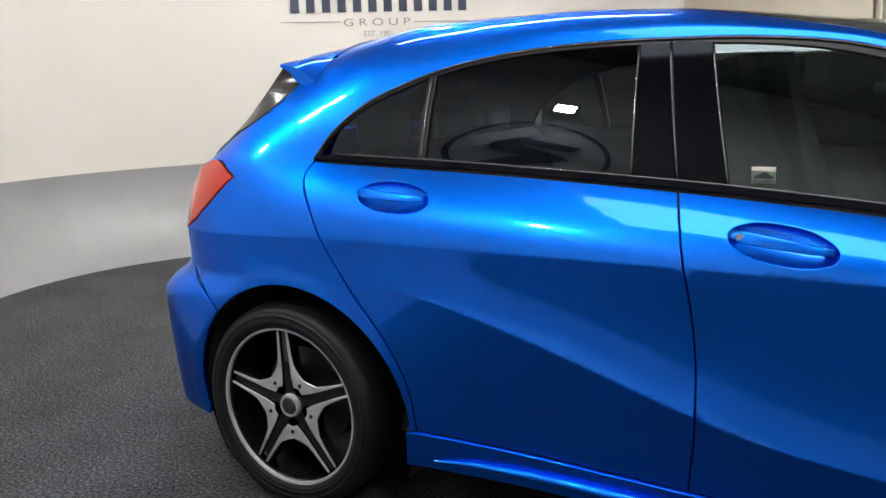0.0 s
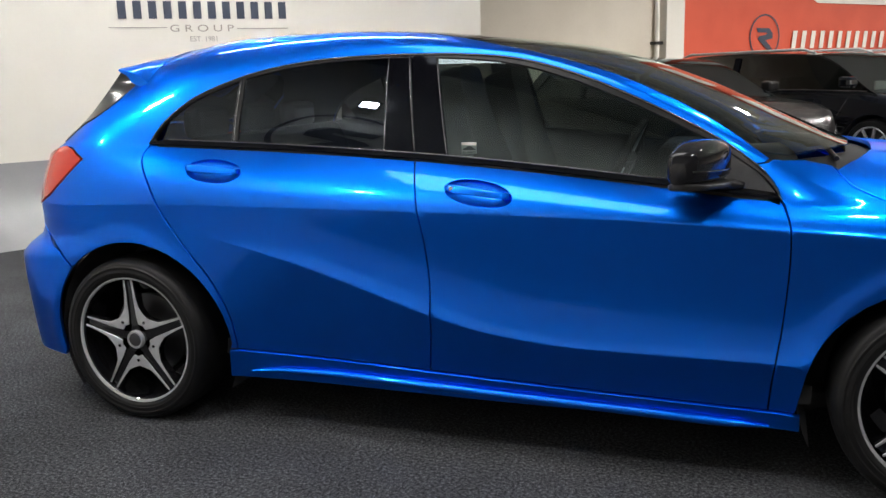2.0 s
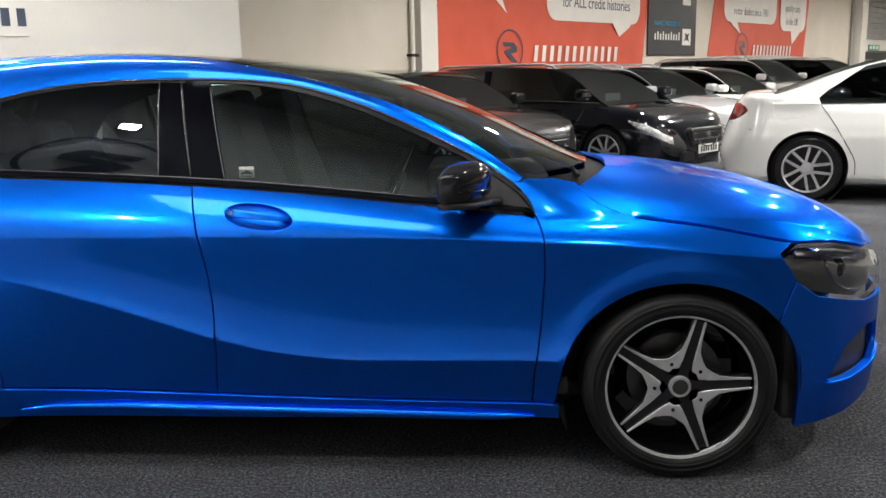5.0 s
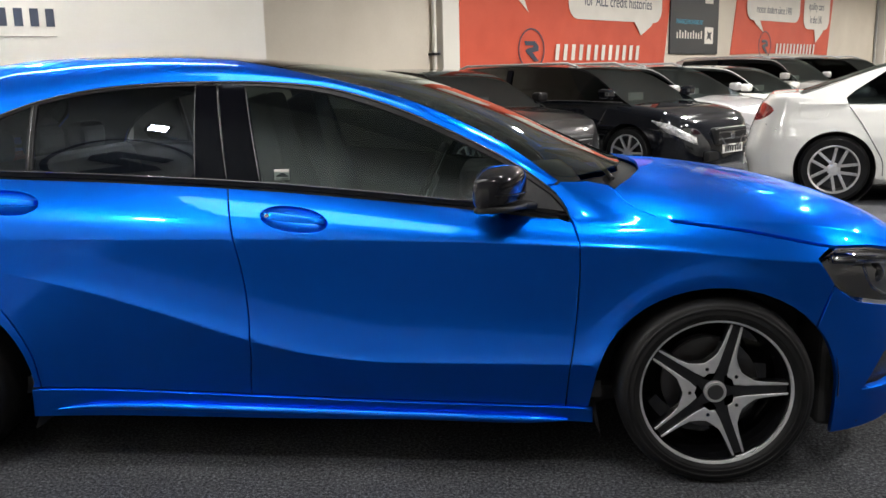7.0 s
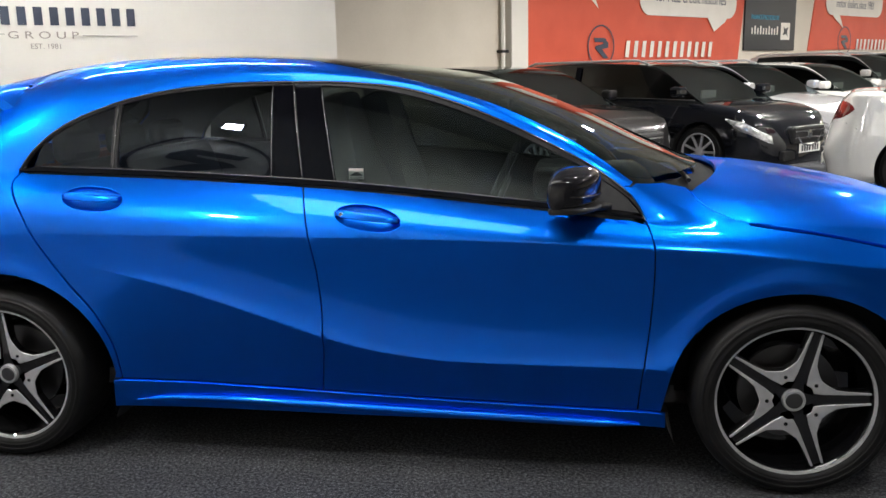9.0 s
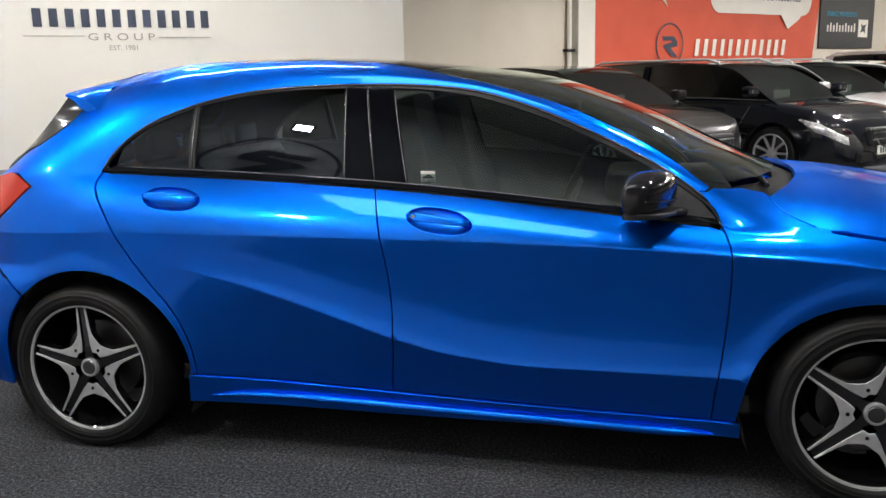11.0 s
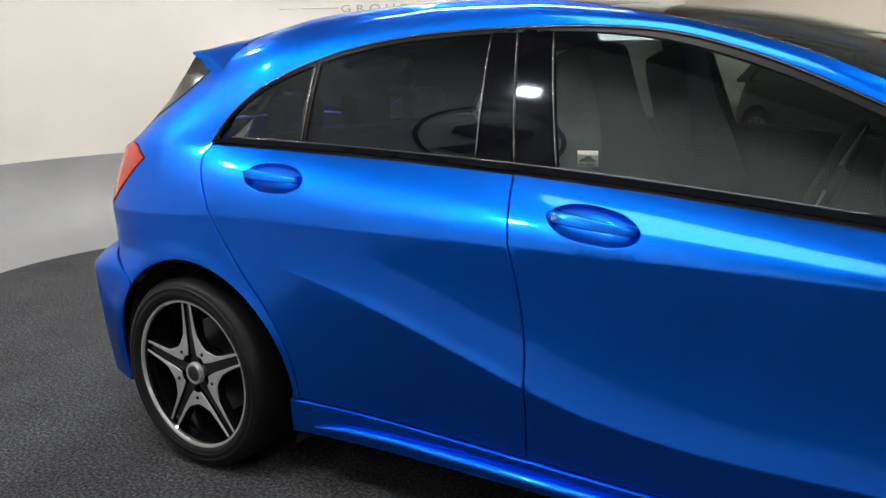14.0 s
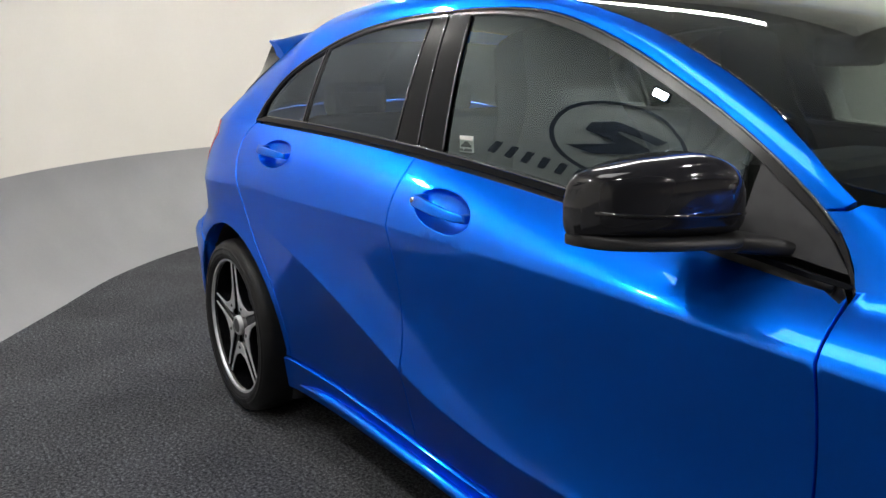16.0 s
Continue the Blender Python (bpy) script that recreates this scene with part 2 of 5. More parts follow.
def smooth_line(pts, per=6):
    """A Catmull-Rom line through points of any dimension."""
    p = [np.array(q, float) for q in pts]
    p = [2 * p[0] - p[1]] + p + [2 * p[-1] - p[-2]]
    out = []
    for i in range(1, len(p) - 2):
        for k in range(per):
            s = k / per
            out.append(.5 * (2 * p[i] + (p[i + 1] - p[i - 1]) * s + (2 * p[i - 1] - 5 * p[i] + 4 * p[i + 1] - p[i + 2]) * s * s
                             + (3 * p[i] - p[i - 1] - 3 * p[i + 1] + p[i + 2]) * s**3))
    out.append(p[-2])
    return [tuple(q) for q in out]



# ---- the blue hatchback's form: half sections across the car, from the sill to the centre line ----
def curve(*pts):
    """A smooth curve through (x, value) points (monotone cubic)."""
    px = np.array([p[0] for p in pts], float)
    pv = np.array([p[1] for p in pts], float)
    d = np.diff(pv) / np.diff(px)
    m = np.zeros(len(px))
    m[0], m[-1] = d[0], d[-1]
    for i in range(1, len(px) - 1):
        if d[i - 1] * d[i] > 0:
            w1 = 2 * (px[i + 1] - px[i]) + px[i] - px[i - 1]
            w2 = px[i + 1] - px[i] + 2 * (px[i] - px[i - 1])
            m[i] = (w1 + w2) / (w1 / d[i - 1] + w2 / d[i])

    def at(x):
        x = np.clip(np.asarray(x, float), px[0], px[-1])
        i = np.clip(np.searchsorted(px, x) - 1, 0, len(px) - 2)
        h = px[i + 1] - px[i]
        s = (x - px[i]) / h
        return ((2 * s**3 - 3 * s**2 + 1) * pv[i] + (s**3 - 2 * s**2 + s) * h * m[i]
                + (-2 * s**3 + 3 * s**2) * pv[i + 1] + (s**3 - s**2) * h * m[i + 1])
    return at


# heights along the car: underside, swoosh crease, upper crease, belt, top of the glass, centre line
Z_LOW = curve((-.74, .25), (-.6, .215), (-.3, .2), (.4, .185), (2.3, .18), (3.1, .132), (3.57, .18))
Z_SWOOSH = curve((-.74, .7), (-.2, .765), (.15, .765), (.45, .702), (.65, .655), (.83, .603), (1.0, .548), (1.18, .49), (1.39, .44), (1.67, .413), (2.25, .408), (2.6, .40), (3.57, .36))
Z_CREASE = curve((-.74, .80), (.2, .83), (.7, .83), (1.15, .828), (1.8, .818), (2.26, .797), (2.55, .78), (2.83, .75), (3.1, .715), (3.57, .60))
Z_BELT = curve((-.74, .9), (-.5, .985), (-.2, 1.04), (.076, 1.036), (.33, 1.026), (.65, 1.012), (1.112, .985), (1.46, .956), (1.83, .917), (2.236, .871), (2.6, .858), (3.0, .825), (3.3, .75), (3.57, .64))
Z_GLASS = curve((-.74, .905), (-.5, 1.0), (-.2, 1.13), (.08, 1.18), (.25, 1.245), (.41, 1.285), (.75, 1.335), (1.05, 1.345), (1.4, 1.315), (1.7, 1.23), (2.0, 1.085), (2.2, .97), (2.3, .925), (2.4, .887), (2.5, .868), (2.6, .862), (3.0, .829), (3.3, .754), (3.57, .644))
Z_TOP = curve((-.74, .92), (-.66, .97), (-.60, 1.01), (-.55, 1.055), (-.45, 1.147), (-.35, 1.238), (-.25, 1.317), (-.1, 1.385), (.3, 1.428), (.7, 1.430), (1.0, 1.416), (1.3, 1.384), (1.6, 1.342), (2.0, 1.207), (2.3, 1.068), (2.5, .985), (2.75, .955), (3.05, .905), (3.3, .835), (3.46, .75), (3.57, .645))
Y_BELT = curve((-.74, .74), (-.4, .80), (-.15, .80), (.08, .765), (.41, .755), (1.1, .765), (1.7, .77), (2.25, .765), (2.6, .77), (3.0, .76), (3.57, .70))
Y_GLASS = curve((-.74, .71), (-.4, .715), (-.1, .70), (.08, .691), (.41, .632), (.75, .611), (1.05, .605), (1.4, .616), (1.7, .646), (1.9, .678), (2.2, .727), (2.3, .724), (2.4, .738), (2.5, .754), (2.6, .765), (3.0, .756), (3.57, .696))


HANDLES = ((.383, .947, -.07), (1.353, .885, -.13))    # bowls behind the door handles: x, z, slope
# section of a pull handle: its broad face leans back to the ceiling
BAR = ((-.010, -.007), (.008, -.0115), (.0115, -.0107), (.0128, -.0082), (.0095, .0015), (.0045, .0105), (.0020, .0132), (-.002, .0140), (-.010, .0105))


def plan(x, z):
    """How far the flanks draw in towards the nose and the tail, as a share of the width."""
    x = np.asarray(x, float)
    tail = np.clip((.15 - x) / .89, 0, 1)
    nose = np.clip((x - 2.55) / 1.02, 0, 1)
    s = np.clip((z - .60) / .09, 0, 1)
    s = s * s * (3 - 2 * s)                       # the bumper stands out under the lamps
    n = 6.6 + (3.5 - 6.6) * s
    return (1 - tail**n * .985) ** (.42 + .08 * s) * (1 - nose**2.9 * .985) ** .46


def flank(x, z):
    """Half width of the flank below the belt."""
    zl, zs, zc, zb = Z_LOW(x), Z_SWOOSH(x), Z_CREASE(x), Z_BELT(x)
    yb = Y_BELT(x)
    fade = np.clip((x - .1) / .7, 0, 1) * np.clip((2.95 - x) / .5, 0, 1)
    fade = fade * fade * (3 - 2 * fade)
    top = np.clip((x - .35) / .5, 0, 1) * np.clip((3.15 - x) / .4, 0, 1)
    y_c, y_s, y_l = .888 + 0 * x, .884 + 0 * x, .806 + .03 * (1 - fade)
    a = np.clip((zb - z) / np.maximum(zb - zc, .02), 0, 1)
    lean = .28 * top + .5 * np.clip((.15 - x) / .3, 0, 1) + .42 * np.clip((x - 2.45) / .4, 0, 1)
    up = yb + (y_c - yb) * ((2 - lean) * a - (1 - lean) * a * a)
    b = np.clip((zc - z) / np.maximum(zc - zs, .02), 0, 1)
    hollow = np.clip((zc - zs) / .33, 0, 1)
    mid = y_c + (y_s - y_c) * b - .072 * fade * hollow * b * (1 - b) * (.55 + .9 * b)
    c = np.clip((zs - z) / np.maximum(zs - zl, .02), 0, 1)
    low = y_s + (y_l - y_s) * (fade * (1.25 * c - .25 * c * c) + (1 - fade) * c**2)
    y = np.where(z >= zc, up, np.where(z >= zs, mid, low))
    for wx in (0.0, 2.699):
        r = np.hypot(x - wx, z - .313)
        y = y + .010 * np.exp(-((r - .375) / .045) ** 2) - .003
    for hx, hz, slope in HANDLES:
        r = np.abs((x - hx) / .110) ** 2.3 + np.abs((z - hz - slope * (x - hx)) / .036) ** 2
        y = y - .030 * np.clip(1 - r, 0, 1) ** .65
    return y


def form(x, w):
    """Point of the right-hand skin: w 0..1 flank, 1..2 glass, 2..3 roof or bonnet to the centre line."""
    x, w = np.broadcast_arrays(np.asarray(x, float), np.asarray(w, float))
    zl, zb, zt, ztop = Z_LOW(x), Z_BELT(x), Z_GLASS(x), np.maximum(Z_TOP(x), Z_GLASS(x) + .004)
    yb, yt = Y_BELT(x), Y_GLASS(x)
    z1 = zl + (zb - zl) * np.clip(w, 0, 1)
    y1 = flank(x, z1)
    v = np.clip(w - 1, 0, 1)
    z2 = zb + (zt - zb) * v
    y2 = yb + (yt - yb) * v + .06 * (zt - zb) * v * (1 - v) * 2
    s = np.clip(w - 2, 0, 1)
    gy, gz = (yt - yb) - .12 * (zt - zb), zt - zb
    n = np.maximum(np.hypot(gy, gz), 1e-6)
    gy, gz = gy / n, np.maximum(gz / n, .15)
    k = np.clip((x - 2.17) / .33, 0, 1)
    k = k * k * (3 - 2 * k)                     # the bonnet's shoulder
    gy, gz = gy + (-.88 - gy) * k, gz + (.47 - gz) * k
    full = np.interp(x, (0, .5, 1.05, 1.5, 2.15, 2.4), (.75, 1.05, 1.0, .48, .48, .75))    # full shoulders over the doors, a tight ridge at the windscreen pillars
    a = full * (ztop - zt) / gz
    b0, b1, b2, b3 = (1 - s)**3, 3 * s * (1 - s)**2, 3 * s * s * (1 - s), s**3
    y3 = yt * b0 + (yt + gy * a) * b1 + yt * .62 * b2
    z3 = zt * b0 + (zt + gz * a) * b1 + ztop * b2 + ztop * b3
    y = np.where(w <= 1, y1, np.where(w <= 2, y2, y3)) 
    z = np.where(w <= 1, z1, np.where(w <= 2, z2, z3))
    return x, y * plan(x, z), z


W_TABLE = np.concatenate([np.linspace(0, 1, 60), np.linspace(1, 2, 25)[1:], np.linspace(2, 3, 60)[1:]])


def w_of_z(x, z):
    zs = np.maximum.accumulate(form(x, W_TABLE)[2]) + np.arange(len(W_TABLE)) * 1e-7
    return float(np.interp(z, zs, W_TABLE))


def w_of_y(x, y):
    k = W_TABLE >= 2
    ys = form(x, W_TABLE[k])[1]
    return float(np.interp(-y, -ys, W_TABLE[k]))


# ---- end of form ----

# ---- the bay and the showroom ----
# plan of the bay's wall, from behind the camera round the corner to the sign wall
WALL_LINE = smooth_line([(4.6, -6.22), (3.0, -5.1), (1.5, -4.06), (0, -3.03), (-1.2, -2.2), (-2.1, -1.58), (-2.9, -1.02), (-3.55, -.3), (-3.92, .55), (-3.9, 1.45),
                         (-3.5, 2.3), (-2.9, 2.95), (-2.1, 3.69), (-1.3, 4.41), (-.42, 5.2)], 6)
WALL_TOP = 4.4
COVE_TOP, COVE_DEPTH = .665, .42


def along(line):
    """The inward normal at each point of a plan line."""
    out = []
    for i, p in enumerate(line):
        a, b = line[max(i - 1, 0)], line[min(i + 1, len(line) - 1)]
        d = Vector((b[0] - a[0], b[1] - a[1])).normalized()
        out.append(Vector((d.y, -d.x)))
    return out


def strip_wall(name, line, profile, mat, label, closed=False):
    """Sweeps a profile (inward, height) along a plan line."""
    bm = bmesh.new()
    rows = []
    for p, n in zip(line, along(line)):
        rows.append([bm.verts.new((p[0] + n.x * u, p[1] + n.y * u, z)) for u, z in profile])
    m = len(profile)
    for a, b in zip(rows, rows[1:]):
        for k in range(m if closed else m - 1):
            j = (k + 1) % m
            bm.faces.new((a[k], b[k], b[j], a[j]))
    if closed:
        bm.faces.new(rows[0])
        bm.faces.new(rows[-1][::-1])
    bmesh.ops.recalc_face_normals(bm, faces=bm.faces)
    ob = part(name, bm, mat)
    soft_edges(ob, 40)
    return tagged(ob, label, "wall", kind="structure")


strip_wall("wall_bay", WALL_LINE, [(0, COVE_TOP - .02), (0, WALL_TOP), (-.12, WALL_TOP), (-.12, 0), (-.02, 0), (-.02, COVE_TOP - .02)], M_WALL,
           "cream painted curved wall of the photo bay", True)
cove = [(COVE_DEPTH, .0)] + [(COVE_DEPTH * (1 - s) ** 1.6 + .006, COVE_TOP * (.10 * s + .90 * s ** 1.25)) for s in [k / 14 for k in range(1, 15)]]
cove += [(-.005, COVE_TOP), (-.005, 0)]
strip_wall("trim_cove", WALL_LINE, cove, M_COVE, "grey vinyl coved skirting sweeping from wall to carpet", True)

tagged(part("floor", box((-14, -14, -.1), (40, 40, 0)), M_CARPET), "charcoal grey flecked carpet floor", "floor", kind="structure")
tagged(part("ceiling", box((-14, -14, 4.6), (40, 40, 4.75)), M_CEIL), "pale grey showroom ceiling", "ceiling", kind="structure")

# far wall of the showroom, seen beyond the parked cars
FAR_AT, FAR_DIR, FAR_SIZE = Vector((.895, 11.24, -.13)), Vector((.653, .757, 0)), 1.1
FAR = Matrix.Translation(FAR_AT) @ Matrix(((FAR_DIR.x, 0, FAR_DIR.y, 0), (FAR_DIR.y, 0, -FAR_DIR.x, 0), (0, 1, 0, 0), (0, 0, 0, 1))) @ Matrix.Scale(FAR_SIZE, 4)   # u along, v up, w out to the room
tagged(part("wall_far", box((-16, 0, -.25), (34, 4.6, 0), m=FAR), M_BEIGE), "beige painted showroom wall", "wall", kind="structure")
tagged(part("wall_back", box((-14.2, -14, 0), (-14, 40, 4.6)), M_BEIGE), "plain beige end wall", "wall", kind="structure")
# unseen closing wall, stood near enough to bounce light back
tagged(part("wall_right", box((20.0, -14, 0), (20.2, 40, 4.6)), M_BEIGE), "plain beige side wall added out of view", "wall", kind="structure")
tagged(part("wall_front", box((-14, -14.2, 0), (40, -14, 4.6)), M_WALL), "plain cream end wall", "wall", kind="structure")

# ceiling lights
def light_panel(x, y, z, turn, lx=.6, ly=.6, mat=M_FILL, name="ceiling_light", label="white square ceiling light panel, lit", group="bay lights"):
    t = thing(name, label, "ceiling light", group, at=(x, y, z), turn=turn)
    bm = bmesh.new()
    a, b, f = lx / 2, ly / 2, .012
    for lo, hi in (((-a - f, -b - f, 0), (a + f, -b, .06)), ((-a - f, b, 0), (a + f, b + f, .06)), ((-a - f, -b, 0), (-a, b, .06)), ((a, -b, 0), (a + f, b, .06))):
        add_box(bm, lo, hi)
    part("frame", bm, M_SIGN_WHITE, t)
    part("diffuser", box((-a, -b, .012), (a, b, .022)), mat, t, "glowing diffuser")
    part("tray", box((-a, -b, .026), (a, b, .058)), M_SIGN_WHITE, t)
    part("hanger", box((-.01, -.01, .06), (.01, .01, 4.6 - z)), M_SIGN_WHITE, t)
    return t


# floodlights along the top of the bay's wall
def floodlight(x, y, z, aim, group="bay floodlights"):
    t = thing("floodlight", "small square floodlight on the bay wall, out of view, lit", "floodlight", group)
    t.matrix_basis = look((x, y, z), aim)
    part("housing", box((-.085, -.065, .0), (.085, .065, .06), .01), M_BLACK_SATIN, t)
    part("lens", box((-.064, -.044, -.006), (.064, .044, -.001)), M_FLOOD, t, "glowing lens")
    part("bracket", box((-.02, -.02, .06), (.02, .02, .34)), M_BLACK_SATIN, t)
    return t


for x, y in ((-.3, -2.64), (-2.05, -1.42)):
    floodlight(x, y, 3.2, (1.2, 0, .6))
# two more, assumed and added to light this end of the bay
for x, y in ((-3.55, 1.0), (-2.2, 3.3)):
    floodlight(x, y, 3.3, (0, .5, .4))
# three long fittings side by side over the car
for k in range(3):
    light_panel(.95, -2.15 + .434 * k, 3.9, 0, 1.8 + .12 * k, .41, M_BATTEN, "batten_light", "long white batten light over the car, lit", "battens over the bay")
# unseen battens added beyond the car, only to brighten the sign wall
for k in range(3):
    light_panel(-1.35 + .3 * k, 1.75 + .36 * k, 3.9, 42, 1.8, .22, M_FILL, "batten_light", "long white batten light added over the bay to fill the sign wall", "battens over the bay")


def high_lamp(x, y, z=4.25, lens=M_LAMP):
    t = thing("ceiling_lamp", "small round lamp out of view, hung from the ceiling, lit", "ceiling lamp", "showroom lamps", at=(x, y, z))
    part("shade", lathe([(.03, .22), (.05, .20), (.10, .12), (.16, .0), (.165, .0), (.105, .125), (.055, .21), (.03, .23)], 28, closed=True), M_SIGN_WHITE, t, smooth=True)
    part("bulb", lathe([(0, .012), (.10, .015), (.13, .02), (.13, .03), (0, .032)], 24), lens, t, "glowing lens")
    part("hanger", box((-.008, -.008, .2), (.008, .008, 4.6 - z)), M_SIGN_WHITE, t)


for k in range(6):
    c = Vector((1.0, 9.9, 0)) + FAR_DIR * (.5 + 4.6 * k) + Vector((FAR_DIR.y, -FAR_DIR.x, 0)) * (3.4 + .6 * (k % 2))
    high_lamp(c.x, c.y)
# added fill lamp for the near sides of the parked cars
high_lamp(6.6, 5.4)
for x, y, z in ((3.0, -2.9, 3.6), (3.05, .5, 4.0)):
    high_lamp(x, y, z, M_BAY_LAMP)
# lamps added off to the right to brighten the showroom and the car's front
for x, y in ((8.2, 1.2), (10.4, -1.6), (9.2, 4.6), (13.0, 2.4)):
    high_lamp(x, y)


# ---- the blue hatchback ----
def xz(*pts):
    return [(x, w_of_z(x, z)) for x, z in pts]


def below(*pts):
    """As xz, but kept under the belt."""
    return [(x, min(w, .997)) for x, w in xz(*pts)]


def above(*pts):
    return [(x, max(w, 1.003)) for x, w in xz(*pts)]


def dense(poly, step):
    out = []
    for i, a in enumerate(poly):
        b = poly[(i + 1) % len(poly)]
        n = max(1, int(math.hypot(b[0] - a[0], (b[1] - a[1]) * .45) / step))
        out += [(a[0] + (b[0] - a[0]) * k / n, a[1] + (b[1] - a[1]) * k / n) for k in range(n)]
    return out


def inside(p, poly):
    x, y = p
    hit = False
    for i in range(len(poly)):
        (x1, y1), (x2, y2) = poly[i - 1], poly[i]
        if (y1 > y) != (y2 > y) and x < (x2 - x1) * (y - y1) / (y2 - y1) + x1:
            hit = not hit
    return hit


def skin_points(x, w, side):
    """Points and unit normals of the skin."""
    x, w = np.asarray(x, float), np.asarray(w, float)
    e = 2e-3
    p = np.stack(form(x, w), 1)
    dx = np.stack(form(x + e, w), 1) - np.stack(form(x - e, w), 1)
    lo, hi = np.maximum(w - e, 0), np.minimum(w + e, 3)
    dw = np.stack(form(x, hi), 1) - np.stack(form(x, lo), 1)
    n = np.cross(dw, dx)
    n /= np.maximum(np.linalg.norm(n, axis=1, keepdims=True), 1e-9)
    n[n[:, 1] * 1.0 + n[:, 2] * .3 < 0] *= -1
    if side < 0:
        p[:, 1] *= -1
        n[:, 1] *= -1
    return p, n


K = .45      # scale of w against x when panels are cut


def inset(outline, gap, step, centre):
    flat = [(x, w * K) for x, w in dense(outline, step)]
    if sum(a[0] * b[1] - b[0] * a[1] for a, b in zip(flat, flat[1:] + flat[:1])) < 0:
        flat = flat[::-1]
    n, out = len(flat), []
    for i in range(n):
        a, b, c = np.array(flat[i - 1]), np.array(flat[i]), np.array(flat[(i + 1) % n])
        d1, d2 = b - a, c - b
        n1 = np.array((-d1[1], d1[0])) / max(np.hypot(*d1), 1e-9)
        n2 = np.array((-d2[1], d2[0])) / max(np.hypot(*d2), 1e-9)
        q = n1 + n2
        q = q / max(np.hypot(*q), 1e-6)
        still = centre and flat[i][1] > 2.995 * K
        out.append(tuple(b + (0 if still else gap) * q / max(q @ n1, .4)))
    return out


def flank_grid(x0, x1):
    """Rows of points that follow the creases, and rings round the handles' bowls."""
    out = []
    near = (.004, .012, .026)
    for x in np.arange(x0, x1, .028):
        zl, zs, zc, zb = (float(c(x)) for c in (Z_LOW, Z_SWOOSH, Z_CREASE, Z_BELT))
        zz = set()
        for lo, hi in ((zl, zs), (zs, zc), (zc, zb)):
            h = hi - lo
            marks = [0.0] + [d for d in near if d < h * .42] + ([h - d for d in near if d < h * .42] + [h] if hi < zb else [h - .02])
            n = max(1, int((h - .052) / .03)) if h > .09 else 0
            marks += [.026 + (h - .052) * k / (n + 1) for k in range(1, n + 1)]
            zz |= {lo + m for m in marks}
        for z in zz:
            if not any(abs((x - hx) / .110) ** 2.3 + abs((z - hz - s * (x - hx)) / .036) ** 2 < 1.5 for hx, hz, s in HANDLES):
                out.append((x, (z - zl) / (zb - zl) * K))
    return out


def bowl_rings():
    out = []
    for hx, hz, slope in HANDLES:
        for r in (.3, .6, .8, .92, .98, 1.0, 1.03, 1.10):
            ring = []
            for k in range(64):
                a = 2 * math.pi * k / 64
                x = hx + .110 * r * math.copysign(abs(math.cos(a)) ** (2 / 2.3), math.cos(a))
                z = hz + slope * (x - hx) + .036 * r * math.sin(a)
                zl, zb = float(Z_LOW(x)), float(Z_BELT(x))
                ring.append((x, (z - zl) / (zb - zl) * K))
            out.append(ring)
    return out


BOWL_RINGS = bowl_rings()
FLANK_GRID = flank_grid(-.72, 3.55)


